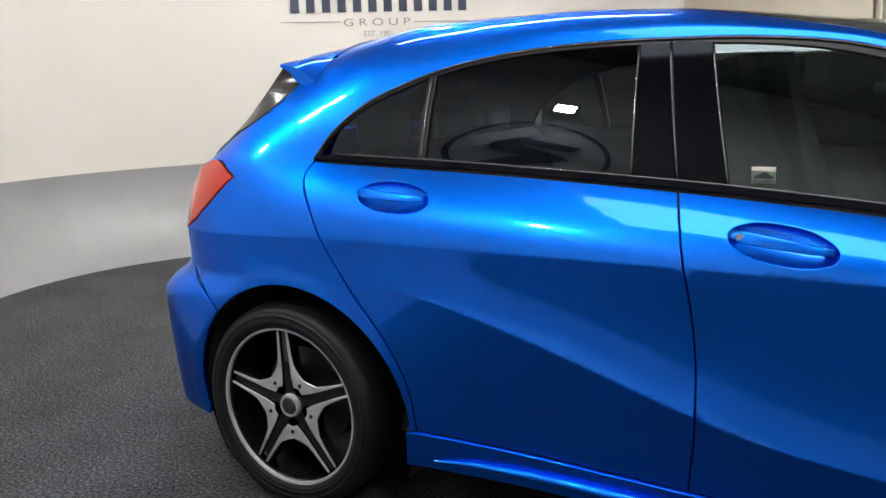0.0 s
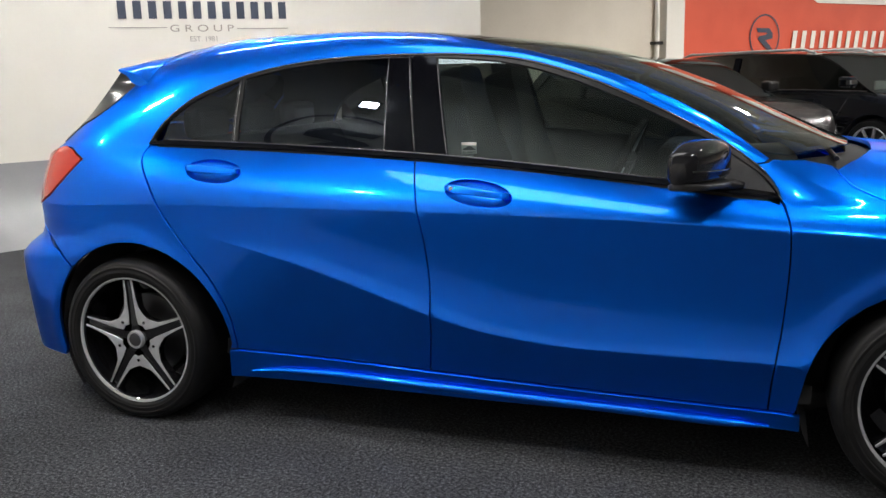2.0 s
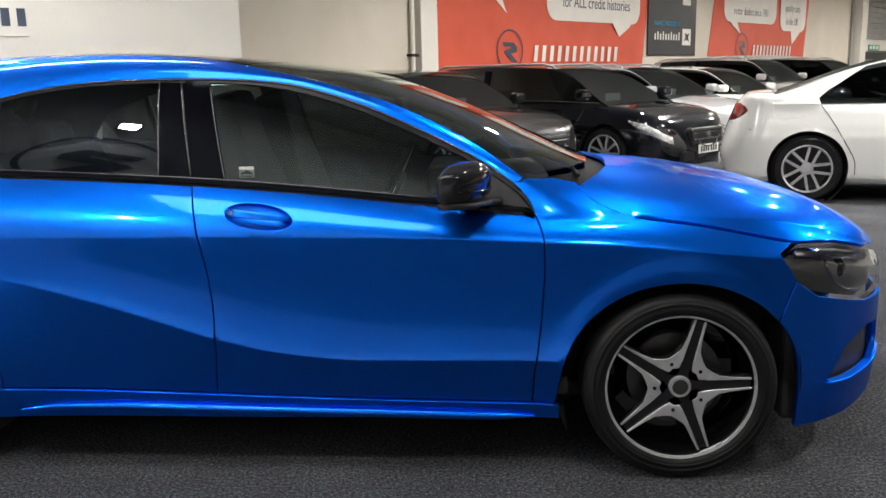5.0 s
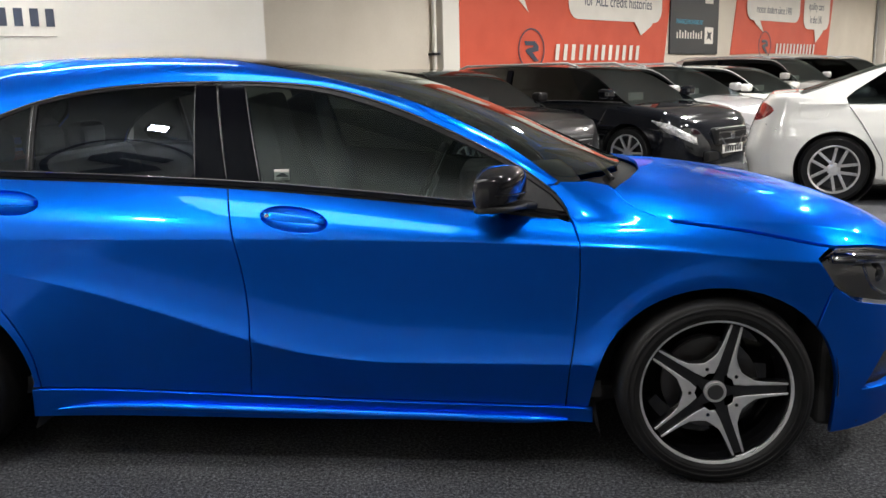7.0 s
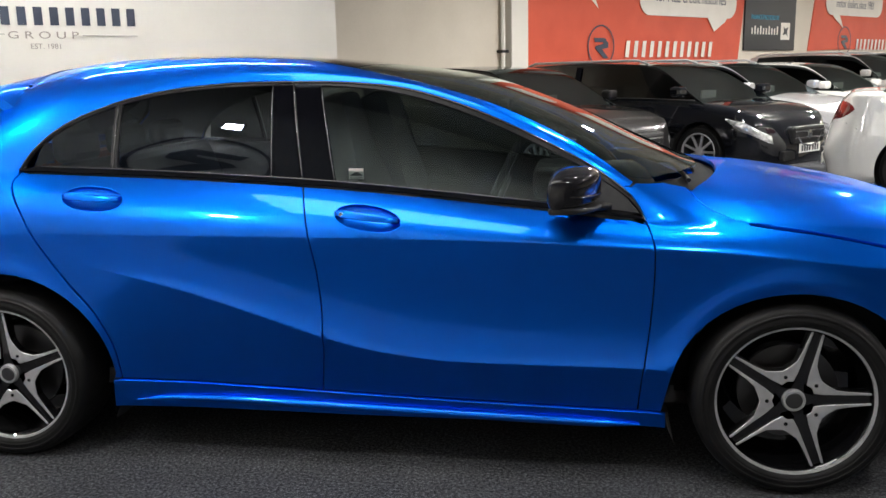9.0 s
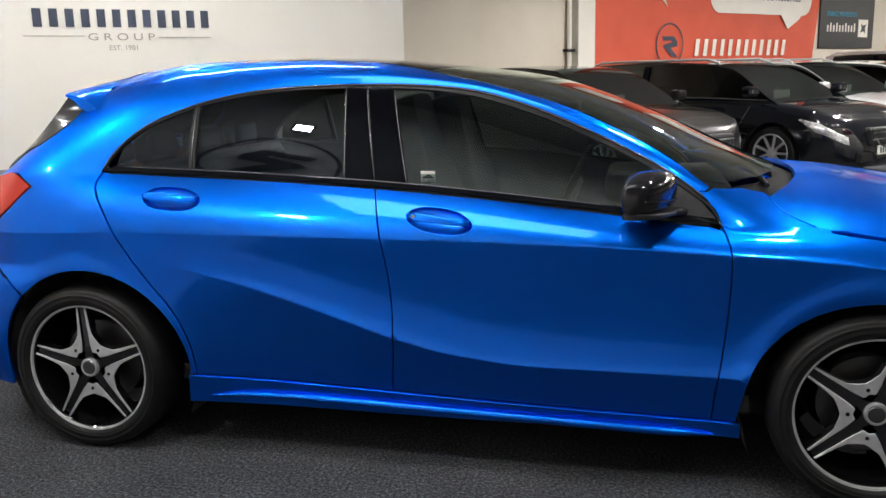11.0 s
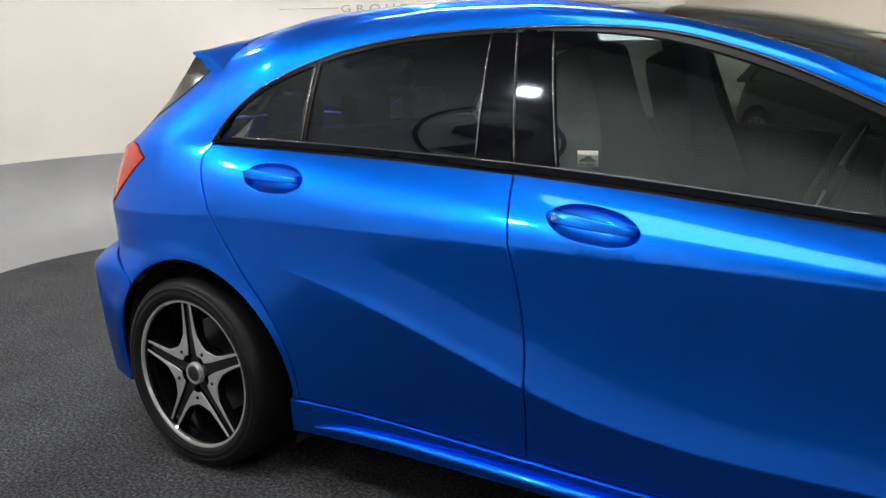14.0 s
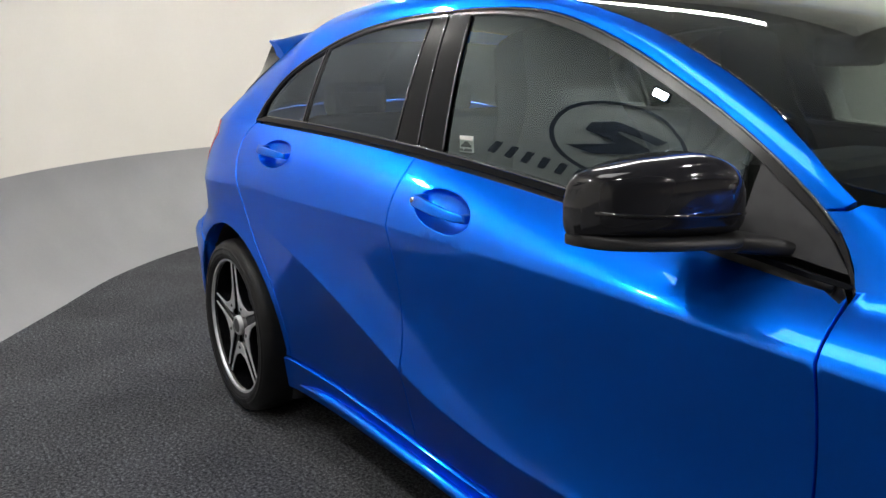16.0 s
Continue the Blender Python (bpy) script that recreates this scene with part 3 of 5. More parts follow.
def panel(name, outline, mat, parent, side=-1, lift=0.0, gap=.0030, depth=.014, step=.03, label="", holes=(), grid=.035, centre=False, rows=False):
    """A body panel cut out of the skin along an outline in (x, w): its edges turn in at the gaps."""
    loops = [inset(outline, gap, step, centre)] + [inset(h, -.001, .015, False) for h in holes]
    flat = loops[0]
    xs, ws = [p[0] for p in flat], [p[1] for p in flat]
    verts, edges = [], []
    for loop in loops:
        k = len(verts)
        verts += [Vector(p) for p in loop]
        edges += [(k + i, k + (i + 1) % len(loop)) for i in range(len(loop))]
    fa = np.array([tuple(v) for v in verts])
    for ring in (BOWL_RINGS if rows else ()):
        if all(inside(q, flat) for q in ring[::8]):
            k = len(verts)
            verts += [Vector(q) for q in ring]
            edges += [(k + i, k + (i + 1) % len(ring)) for i in range(len(ring))]
    extra = [p for p in FLANK_GRID if min(xs) < p[0] < max(xs) and min(ws) < p[1] < max(ws)] if rows else []
    cells = [(x, w) for x in np.arange(min(xs) + grid / 2, max(xs), grid) for w in np.arange(min(ws) + grid / 3, max(ws), grid * .62)]
    if rows:
        cells = [c for c in cells if c[1] > K * 1.01]
    for near, pts in ((grid * .35, cells), (.0045, extra)):
        for q in pts:
            if np.min(np.hypot(fa[:, 0] - q[0], fa[:, 1] - q[1])) > near and inside(q, flat):
                verts.append(Vector(q))
    cv, ce, cf, *_ = delaunay_2d_cdt(verts, edges, [], 1, 1e-6)
    x = np.array([v.x for v in cv])
    w = np.array([v.y for v in cv])
    if holes:
        cf = [f for f in cf if not any(inside((x[list(f)].mean(), w[list(f)].mean()), h) for h in loops[1:])]
    p, nn = skin_points(x, w / K, side)
    pts, nor = (p + nn * lift).tolist(), nn.tolist()
    faces = [list(f) for f in cf]
    for number, loop in enumerate(loops):
        n = len(loop)
        bv, bn = skin_points(np.array([q[0] for q in loop]), np.array([q[1] for q in loop]) / K, side)
        bv = bv + bn * lift
        t = np.roll(bv, -1, 0) - np.roll(bv, 1, 0)
        out = np.cross(t, bn)
        out /= np.maximum(np.linalg.norm(out, axis=1, keepdims=True), 1e-9)
        if (np.mean(np.sum(out * (bv - bv.mean(0)), 1)) < 0) != (number > 0):
            out = -out
        base = len(pts)
        for ring, no in ((bv, bn * .8 + out * .5), (bv + out * .0012 - bn * .0016, bn * .3 + out), (bv + out * .0008 - bn * depth, out)):
            pts += ring.tolist()
            nor += (no / np.maximum(np.linalg.norm(no, axis=1, keepdims=True), 1e-9)).tolist()
        for k in range(2):
            for i in range(n):
                j, a, c = (i + 1) % n, base + k * n, base + (k + 1) * n
                faces.append([a + i, c + i, c + j, a + j])
    P, N = np.array(pts), np.array(nor)
    for f in faces:
        q = np.cross(P[f[1]] - P[f[0]], P[f[2]] - P[f[0]])
        if q @ N[f].sum(0) < 0:
            f.reverse()
    me = bpy.data.meshes.new(name)
    me.from_pydata(pts, [], faces)
    me.materials.append(mat)
    for q in me.polygons:
        q.use_smooth = True
    me.normals_split_custom_set_from_vertices(nor)
    ob = new(name, me)
    ob.parent = parent
    if label:
        ob["label"] = label
    return ob


def arch(wx, rx, rz, a0, a1, n=18):
    """Edge of a wheel arch, from angle a0 to a1 (degrees)."""
    return [(wx + rx * math.cos(radians(a)), .313 + rz * math.sin(radians(a))) for a in np.linspace(a0, a1, n)]


car = thing("hatchback_car", "blue metallic five-door hatchback with black-and-silver alloy wheels", "car")

DLO_LOW = [(.076, 1.036), (.33, 1.026), (.65, 1.012), (1.112, .985), (1.46, .956), (1.83, .917), (2.236, .871)]
DLO_TOP = [(.076, 1.040), (.123, 1.115), (.227, 1.198), (.391, 1.264), (.566, 1.302), (.76, 1.322), (.949, 1.327), (1.057, 1.326), (1.237, 1.320),
           (1.435, 1.298), (1.63, 1.243), (1.82, 1.165), (2.004, 1.076), (2.111, 1.012), (2.195, .945), (2.24, .876)]
SEAL = curve((.07, .012), (1.2, .014), (1.6, .022), (2.1, .022), (2.24, .012))
GAP_F = [(2.236, .871), (2.249, .846), (2.261, .80), (2.264, .72), (2.26, .62), (2.25, .50), (2.234, .38), (2.225, .246)]
GAP_B = [(1.114, .984), (1.15, .868), (1.175, .72), (1.187, .57), (1.187, .45), (1.172, .34), (1.165, .278)]
GAP_R = [(.078, 1.036), (.07, .985), (.14, .887), (.206, .772), (.282, .664), (.366, .554), (.418, .432), (.43, .335), (.43, .302)]
SILL_TOP = [(.404, .303), (1.1, .281), (1.835, .257), (2.312, .244)]
dlo_top_s = smooth_line(DLO_TOP, 3)
dlo_low_s = smooth_line(DLO_LOW, 3)


def sill_z(x):
    return float(np.interp(x, [p[0] for p in SILL_TOP], [p[1] for p in SILL_TOP]))


RAIL = curve((-.16, 2.40), (.4, 2.47), (1.0, 2.47), (1.2, 2.37), (1.4, 2.22), (1.55, 2.18), (1.75, 2.195), (1.95, 2.21), (2.1, 2.16), (2.2, 2.07))
HOOD_GAP = smooth_line([(2.38, .955), (2.42, .912), (2.475, .882), (2.56, .858), (2.752, .832), (2.9, .804), (3.055, .77)], 4)
HATCH = xz((-.39, 1.04), (-.34, 1.082), (-.235, 1.13), (-.15, 1.194), (-.10, 1.262), (-.088, 1.30), (-.085, 1.33))
LAMP_R = xz((-.60, .775), (-.50, .80), (-.374, .85), (-.29, .91), (-.20, .986), (-.24, 1.003), (-.405, 1.012), (-.62, .955), (-.70, .87), (-.715, .79))
SEAM_R = xz((-.236, .586), (-.306, .645), (-.407, .685), (-.50, .725), (-.60, .775))

PILLAR_FOOT = (2.168, float(np.interp(2.168, [p[0] for p in dlo_top_s], [p[1] for p in dlo_top_s])))


def build_side(side):
    near = side < 0
    g_f, g_b, g_r = smooth_line(GAP_F, 4), smooth_line(GAP_B, 4), smooth_line(GAP_R, 4)
    # doors (below the glass)
    low_f = [p for p in dlo_low_s if p[0] > 1.114]
    low_r = [p for p in dlo_low_s if p[0] < 1.114]
    front = below(*(g_b[:1] + low_f + g_f + [(x, sill_z(x)) for x in np.linspace(2.2, 1.2, 8)] + g_b[::-1][:-1]))
    rear = below(*(g_r[:1] + low_r + g_b + [(x, sill_z(x)) for x in np.linspace(1.1, .45, 6)] + g_r[::-1][:-1]))
    fd = panel("front_door", front, M_BLUE, car, side, rows=True, label="blue metallic door skin")
    rd = panel("rear_door", rear, M_BLUE, car, side, rows=True, label="blue metallic door skin")
    for door, (hx, hz, slope), key in ((rd, HANDLES[0], False), (fd, HANDLES[1], True)):
        pts = []
        for k in range(13):
            s = k / 12
            x = hx - .100 + .200 * s
            z = hz + .006 + slope * (x - hx) * 1.0
            yy = .5 * float(flank(np.array(hx - .15), np.array(hz)) + flank(np.array(hx + .15), np.array(hz))) + .013 + .009 * math.sin(math.pi * s)
            edge = min(1, 6 * min(s, 1 - s) + .45)
            pts.append((x, side * (yy - .012 * (1 - edge)), z, edge * (1.0 - .38 * s * s)))
        bm = bmesh.new()
        rings = []
        for x, y, z, r in pts:
            rings.append([bm.verts.new((x, y + side * r * out, z + r * up)) for out, up in BAR])
        for a, c in zip(rings, rings[1:]):
            for q in range(len(BAR)):
                bm.faces.new((a[q], a[q - 1], c[q - 1], c[q]))
        bm.faces.new(rings[0])
        bm.faces.new(rings[-1])
        bmesh.ops.recalc_face_normals(bm, faces=bm.faces)
        soft_edges(part("door_handle", bm, M_BLUE, door, "blue pull handle"), 34)
        for x in (hx - .095, hx + .09):
            part("handle_foot", box((x - .012, min(side * (yy - .034), side * (yy - .002)), hz + slope * (x - hx) - .004), (x + .012, max(side * (yy - .034), side * (yy - .002)), hz + slope * (x - hx) + .014), .003), M_BLUE, door)
        if key and near:
            m = Matrix.Translation((hx - .080, side * (yy + .007), hz + .006 - slope * .080)) @ pose(0, 0, 0, 90)
            part("lock_cap", lathe([(0, .006), (.007, .006), (.0085, .004), (.0085, -.004)], 16, m), M_CHROME, door, "chrome key lock")
    # rear quarter, roof rail and windscreen pillar in one pressing
    a_r = arch(.03, .38, .373, 2, 134)
    q = xz(*g_r) + xz((.40, .303)) + xz(*a_r) + SEAM_R + LAMP_R[1:7] + HATCH
    q += [(x, float(RAIL(x))) for x in np.linspace(-.02, 2.205, 27)]
    q += xz(PILLAR_FOOT) + xz(*[p for p in dlo_top_s[::-1] if p[0] < 2.16])
    panel("rear_quarter", q, M_BLUE, car, side, rows=True, label="blue rear quarter, roof rail and pillar in one pressing")
    # front wing
    a_f = arch(2.699, .385, .345, 176, 38)
    wing = xz(*g_f) + xz((2.3, .244)) + xz(*a_f) + xz((3.05, .635), (3.06, .66), (3.005, .742)) + xz(*HOOD_GAP[::-1]) + [(2.30, w_of_z(2.30, .975)), (2.209, float(RAIL(2.205)))] + xz(PILLAR_FOOT) + xz(*[p for p in dlo_top_s if 2.175 < p[0] < 2.238])
    panel("front_wing", wing, M_BLUE, car, side, rows=True, label="blue front wing")
    # sill
    sill = xz(*[(x, sill_z(x)) for x in np.linspace(.404, 2.312, 16)]) + xz((2.315, .192)) + xz((1.3, .192), (.392, .2))
    panel("sill", sill, M_BLUE, car, side, lift=.010, gap=.0004, label="blue sill skirt")
    blade = []
    for x in np.linspace(.482, 2.232, 30):
        s = (x - .482) / 1.75
        zc_ = float(np.interp(x, (.482, .60, .85, 2.232), (.219, .230, .231, .192))) + .006
        yy = float(form(x, w_of_z(x, zc_))[1]) + .010
        r = (.0105 + .006 * min(1, 4 * s)) * min(1, 10 * min(s, 1 - s) + .25)
        blade.append([(x, side * (yy + .004 + r * 1.25 * math.cos(a)), zc_ + r * math.sin(a)) for a in np.linspace(-1.9, 1.9, 9)])
    bm = bmesh.new()
    rings = [[bm.verts.new(p) for p in ring] for ring in blade]
    for a, c in zip(rings, rings[1:]):
        for q in range(8):
            bm.faces.new((a[q], a[q + 1], c[q + 1], c[q]))
    bmesh.ops.recalc_face_normals(bm, faces=bm.faces)
    soft_edges(part("sill_blade", bm, M_BLUE, car, "blue blade along the sill"), 60)
    # bumpers
    rb = SEAM_R + xz((-.62, .775), (-.733, .77)) + [(-.733, .02)] + xz((-.6, .225), (-.36, .215)) + xz(*arch(.03, .38, .373, 190, 134, 12)[:-1])
    panel("rear_bumper", rb, M_BLUE, car, side, rows=True, label="blue rear bumper")
    vent = xz((3.20, .30), (3.28, .275), (3.42, .29), (3.47, .36), (3.45, .44), (3.36, .45), (3.27, .40))
    fb = xz(*arch(2.699, .388, .345, 38, 0, 8)) + xz((3.09, .25), (3.095, .139), (3.3, .139)) + [(3.565, .03)] + xz((3.565, .52), (3.35, .545), (3.142, .598), (3.06, .655))
    panel("front_bumper", fb, M_BLUE, car, side, rows=True, holes=[vent], label="blue front bumper with a dark air intake")
    panel("intake_mesh", vent, M_MESH, car, side, lift=-.03, gap=-.012, depth=.004, label="black honeycomb intake mesh")
    panel("intake_blade", xz((3.19, .292), (3.28, .262), (3.43, .278), (3.50, .32), (3.43, .302), (3.28, .288)), M_BLUE, car, side, lift=.008, gap=0, depth=.03, label="blue blade under the intake")
    # glazing
    def glazed(name, x0, x1, mat, slant0=0, slant1=0, label=""):
        lo = [(x, float(np.interp(x, [p[0] for p in DLO_LOW], [p[1] for p in DLO_LOW])) + .018) for x in np.linspace(x0, x1, 14)]
        hi = [(x, float(np.interp(x, [p[0] for p in dlo_top_s], [p[1] for p in dlo_top_s])) - float(SEAL(x)) + .002) for x in np.linspace(x1 + slant1, x0 + slant0, 22)]
        return panel(name, xz(*lo) + xz(*hi), mat, car, side, lift=-.006, gap=0, depth=.004, label=label)
    glazed("quarter_window", .125, .41, M_PRIVACY, .02, -.012, "dark privacy glass")
    glazed("rear_door_window", .44, 1.0, M_PRIVACY, -.012, -.022, "dark privacy glass")
    glazed("front_door_window", 1.22, 2.02, M_GLASS, -.065, 0, "clear green-tinted glass")
    # frames of the glass
    def bar(name, a0, a1, b0, b1, mat, lift=-.002):
        return panel(name, xz(a0, a1, b1, b0), mat, car, side, lift=lift, gap=.001, depth=.01)
    bar("divider_bar", (.411, 1.03), (.435, 1.03), (.399, 1.260), (.423, 1.266), M_TRIM)
    bar("pillar_trim", (1.004, .998), (1.108, .99), (.98, 1.318), (1.05, 1.322), M_BLACK_GLOSS, -.001)
    bar("pillar_trim", (1.116, .99), (1.225, .978), (1.056, 1.322), (1.152, 1.312), M_BLACK_GLOSS, -.001)
    lo_out = [(x, z) for x, z in dlo_low_s]
    lo_in = [(x, z + float(np.interp(x, (.076, .15, 1.94, 2.06, 2.236), (.003, .02, .02, .008, .006)))) for x, z in dlo_low_s]
    panel("belt_strip", above(*lo_out) + above(*lo_in[::-1]), M_BLACK_GLOSS, car, side, lift=.004, gap=.0008, depth=.012, step=.05)
    hi_in = [(x, z - float(SEAL(x))) for x, z in dlo_top_s]
    hi_in[0] = (dlo_top_s[0][0] + .03, dlo_top_s[0][1] + .012)
    panel("window_seal", xz(*dlo_top_s) + xz(*[(x, z) for x, z in hi_in[::-1]]), M_TRIM, car, side, lift=-.001, gap=.0008, depth=.012, step=.05)
    # grey metal beads added to draw the highlight lines on the black trim's edges
    def bead(line, r, lift=.001, mat=M_GLINT):
        w = np.array([q[1] for q in xz(*line)])
        p, n = skin_points(np.array([q[0] for q in line]), w, side)
        return part("glint_bead", tube([tuple(q) for q in p + n * lift], r, 8), mat, car, "thin metal bead giving the black trim edge its glint", True)
    bead([(x, z - .003) for x, z in dlo_top_s if x < 2.2], .0032)
    bead([(x, z + .018) for x, z in dlo_low_s if .12 < x < 2.02], .003, .004)
    for (xa, za), (xb, zb) in (((1.003, 1.005), (.979, 1.312)), ((1.113, .995), (1.053, 1.316)), ((1.226, .985), (1.153, 1.306)), ((.423, 1.035), (.411, 1.258))):
        bead([(xa + (xb - xa) * k / 8, za + (zb - za) * k / 8) for k in range(9)], .0028, .0)
    tri = [(2.035, .915), (2.225, .890)] + [(p[0], p[1] - .012) for p in dlo_top_s[::-1] if 2.03 < p[0] < 2.19]
    panel("mirror_triangle", xz(*tri), M_CHARCOAL, car, side, lift=-.006, gap=.002, depth=.01)
    # lamps
    head = xz((3.005, .742), (3.058, .661), (3.142, .598), (3.351, .545), (3.50, .56), (3.50, .66), (3.389, .70), (3.228, .748), (3.07, .766))
    panel("headlamp", head, M_LENS, car, side, lift=-.002, gap=.002, depth=.02, label="clear headlamp lens over a dark reflector")
    panel("headlamp_reflector", head, M_REFLECTOR, car, side, lift=-.04, gap=.006, depth=.01)
    panel("tail_lamp", LAMP_R, M_RED_LENS, car, side, lift=.002, gap=.002, depth=.02, label="red tail lamp lens")
    for wx, rx in ((.03, .376), (2.699, .38)):
        bm = bmesh.new()
        rows = []
        for k in range(25):
            a = radians((-25, -4)[wx > 1] + (238, 212)[wx > 1] * k / 24)
            rows.append([bm.verts.new((wx + rr * math.cos(a), side * yy, .313 + rr * math.sin(a))) for rr, yy in ((rx + .016, .825), (rx + .02, .78), (rx + .01, .5), (.1, .49))])
        for a, c in zip(rows, rows[1:]):
            for k in range(3):
                bm.faces.new((a[k], c[k], c[k + 1], a[k + 1]))
        part("arch_liner", bm, M_DARK, car)
    # black fin between the tailgate's glass and the rear quarter, and the seam beside it
    seam = smooth_line(HATCH[:6], 4)
    sp, sn = skin_points(np.array([q[0] for q in seam]), np.array([q[1] for q in seam]), side)
    part("tailgate_seam", tube([tuple(q) for q in sp + sn * .001], .0028, 6), M_DARK, car, smooth=True)
    bm = bmesh.new()
    rows = []
    n = len(seam) - 1
    for k in range(len(seam)):
        f = k / n
        inner = Vector(sp[k]) + Vector((-.004, 0, 0))
        outer = Vector((-.385 + .228 * f ** .82, side * (.632 - .036 * f), 1.076 + .226 * f))
        rows.append([bm.verts.new(q) for q in (inner, (inner + outer) / 2 + Vector((0, side * .004, 0)), outer, outer + Vector((.01, -side * .03, 0)), inner + Vector((0, -side * .03, 0)))])
    for a, b in zip(rows, rows[1:]):
        for k in range(5):
            bm.faces.new((a[k], b[k], b[(k + 1) % 5], a[(k + 1) % 5]))
    bm.faces.new(rows[0])
    bm.faces.new(rows[-1][::-1])
    bmesh.ops.recalc_face_normals(bm, faces=bm.faces)
    soft_edges(part("window_fin", bm, M_FIN, car, "gloss black fin beside the rear window"), 40)
    # cloth lining of the pillars
    ring = HATCH + [(x, float(RAIL(x))) for x in np.linspace(-.02, 2.15, 26)] + xz(*[p for p in dlo_top_s[::-1] if p[0] < 2.14]) + xz((.06, .95), (-.30, .95))
    panel("pillar_lining", ring, M_CABIN, car, side, lift=-.022, gap=.004, depth=.004, grid=.07, label="dark pillar lining")
    low = [(x, .92) for x in np.linspace(.09, 2.2, 20)]
    panel("belt_lining", low + [(x, 1.07) for x, _ in low[::-1]], M_CABIN, car, side, lift=-.02, gap=0, depth=.004, grid=.07, label="dark door top lining")
    # dark inner shell behind the gaps
    inner = [(x, w_of_z(x, .25)) for x in np.linspace(.43, 2.28, 20)] + xz((2.30, .80)) + [(x, 1.04) for x in np.linspace(2.2, .1, 20)] + xz((.12, .88), (.4, .5))
    panel("inner_shell", inner, M_DARK, car, side, lift=-.03, gap=0, depth=.005, grid=.08)


build_side(-1)
build_side(1)
for side in (-1, 1):
    hood = xz(*HOOD_GAP) + xz((3.07, .767), (3.228, .75), (3.389, .703), (3.45, .69)) + [(3.50, 2.5), (3.52, 3), (2.55, 3), (2.52, 2.75), (2.455, 2.45), (2.395, 2.22)]
    panel("bonnet", hood, M_BLUE, car, side, centre=True, label="blue bonnet")
    back = [(x, float(RAIL(x))) for x in np.linspace(-.02, .5, 6)] + [(.5, 3), (-.13, 3), (-.11, 2.6)]
    panel("roof", back, M_BLUE, car, side, centre=True, label="blue rear part of the roof")
    top = [(x, float(RAIL(x))) for x in np.linspace(.5, 1.25, 9)] + [(1.3, 2.7), (1.32, 3), (.5, 3)]
    panel("glass_roof", top, M_ROOF, car, side, centre=True, label="gloss black panoramic roof")
    scr = [(x, float(RAIL(x))) for x in np.linspace(1.25, 2.17, 18)] + [(2.255, 2.19), (2.375, 2.45), (2.455, 2.75), (2.48, 3), (1.32, 3), (1.3, 2.7)]
    panel("windscreen", scr, M_SCREEN, car, side, centre=True, depth=.006, label="laminated windscreen")
    cowl = xz((2.225, .992)) + [(2.255, 2.19), (2.375, 2.45), (2.455, 2.75), (2.48, 3), (2.56, 3), (2.53, 2.75), (2.465, 2.45), (2.405, 2.22)] + xz((2.38, .958), (2.30, .976))
    panel("cowl", cowl, M_COWL, car, side, lift=-.026, centre=True, gap=.001, label="black plastic cowl")
    pane = HATCH[::-1] + [(-.50, 2.5), (-.52, 3), (-.22, 3), (-.16, 2.75)]
    panel("rear_window", pane, M_PRIVACY, car, side, lift=-.004, centre=True, label="dark rear window")
    gate = xz((-.405, 1.012), (-.62, .955), (-.70, .87), (-.715, .79), (-.733, .785)) + [(-.733, 2.9), (-.53, 3), (-.51, 2.5)] + HATCH[:1]
    panel("tailgate", gate, M_BLUE, car, side, centre=True, label="blue tailgate")
    lining = [(x, float(RAIL(x)) - .02) for x in np.linspace(-.0, 1.25, 12)] + [(1.3, 2.7), (1.32, 3), (-.1, 3)]
    panel("headliner", lining, M_LINER, car, side, lift=-.035, gap=0, centre=True, depth=.004)

# roof spoiler
bm = bmesh.new()
rows = []
for y in np.linspace(-.606, .606, 33):
    e = abs(y) / .606
    zr = [float(form(x, w_of_y(x, abs(y)))[2]) for x in (-.03, -.09)]
    zt, x1 = 1.347 - .034 * e**2, -.245 + .086 * e**3
    zm = .55 * zr[0] + .45 * zt + .008
    rows.append([bm.verts.new(p) for p in ((-.03, y, zr[0] + .003), (-.075, y, max(zr[1] + .003, zm)), ((x1 - .075) / 2, y, (zm + zt) / 2 + .004), (x1, y, zt), (x1 - .003, y, zt - .007), (x1 + .006, y, zt - .012), (x1 + .035, y, zt - .026), (-.10, y, min(zt - .04, max(zr[1], zt - .055))), (-.06, y, zr[1] + .002))])
for a, c in zip(rows, rows[1:]):
    for k in range(9):
        bm.faces.new((a[k], c[k], c[(k + 1) % 9], a[(k + 1) % 9]))
bm.faces.new(rows[0])
bm.faces.new(rows[-1][::-1])
bmesh.ops.recalc_face_normals(bm, faces=bm.faces)
soft_edges(part("roof_spoiler", bm, M_BLUE, car, "blue roof spoiler"), 40)

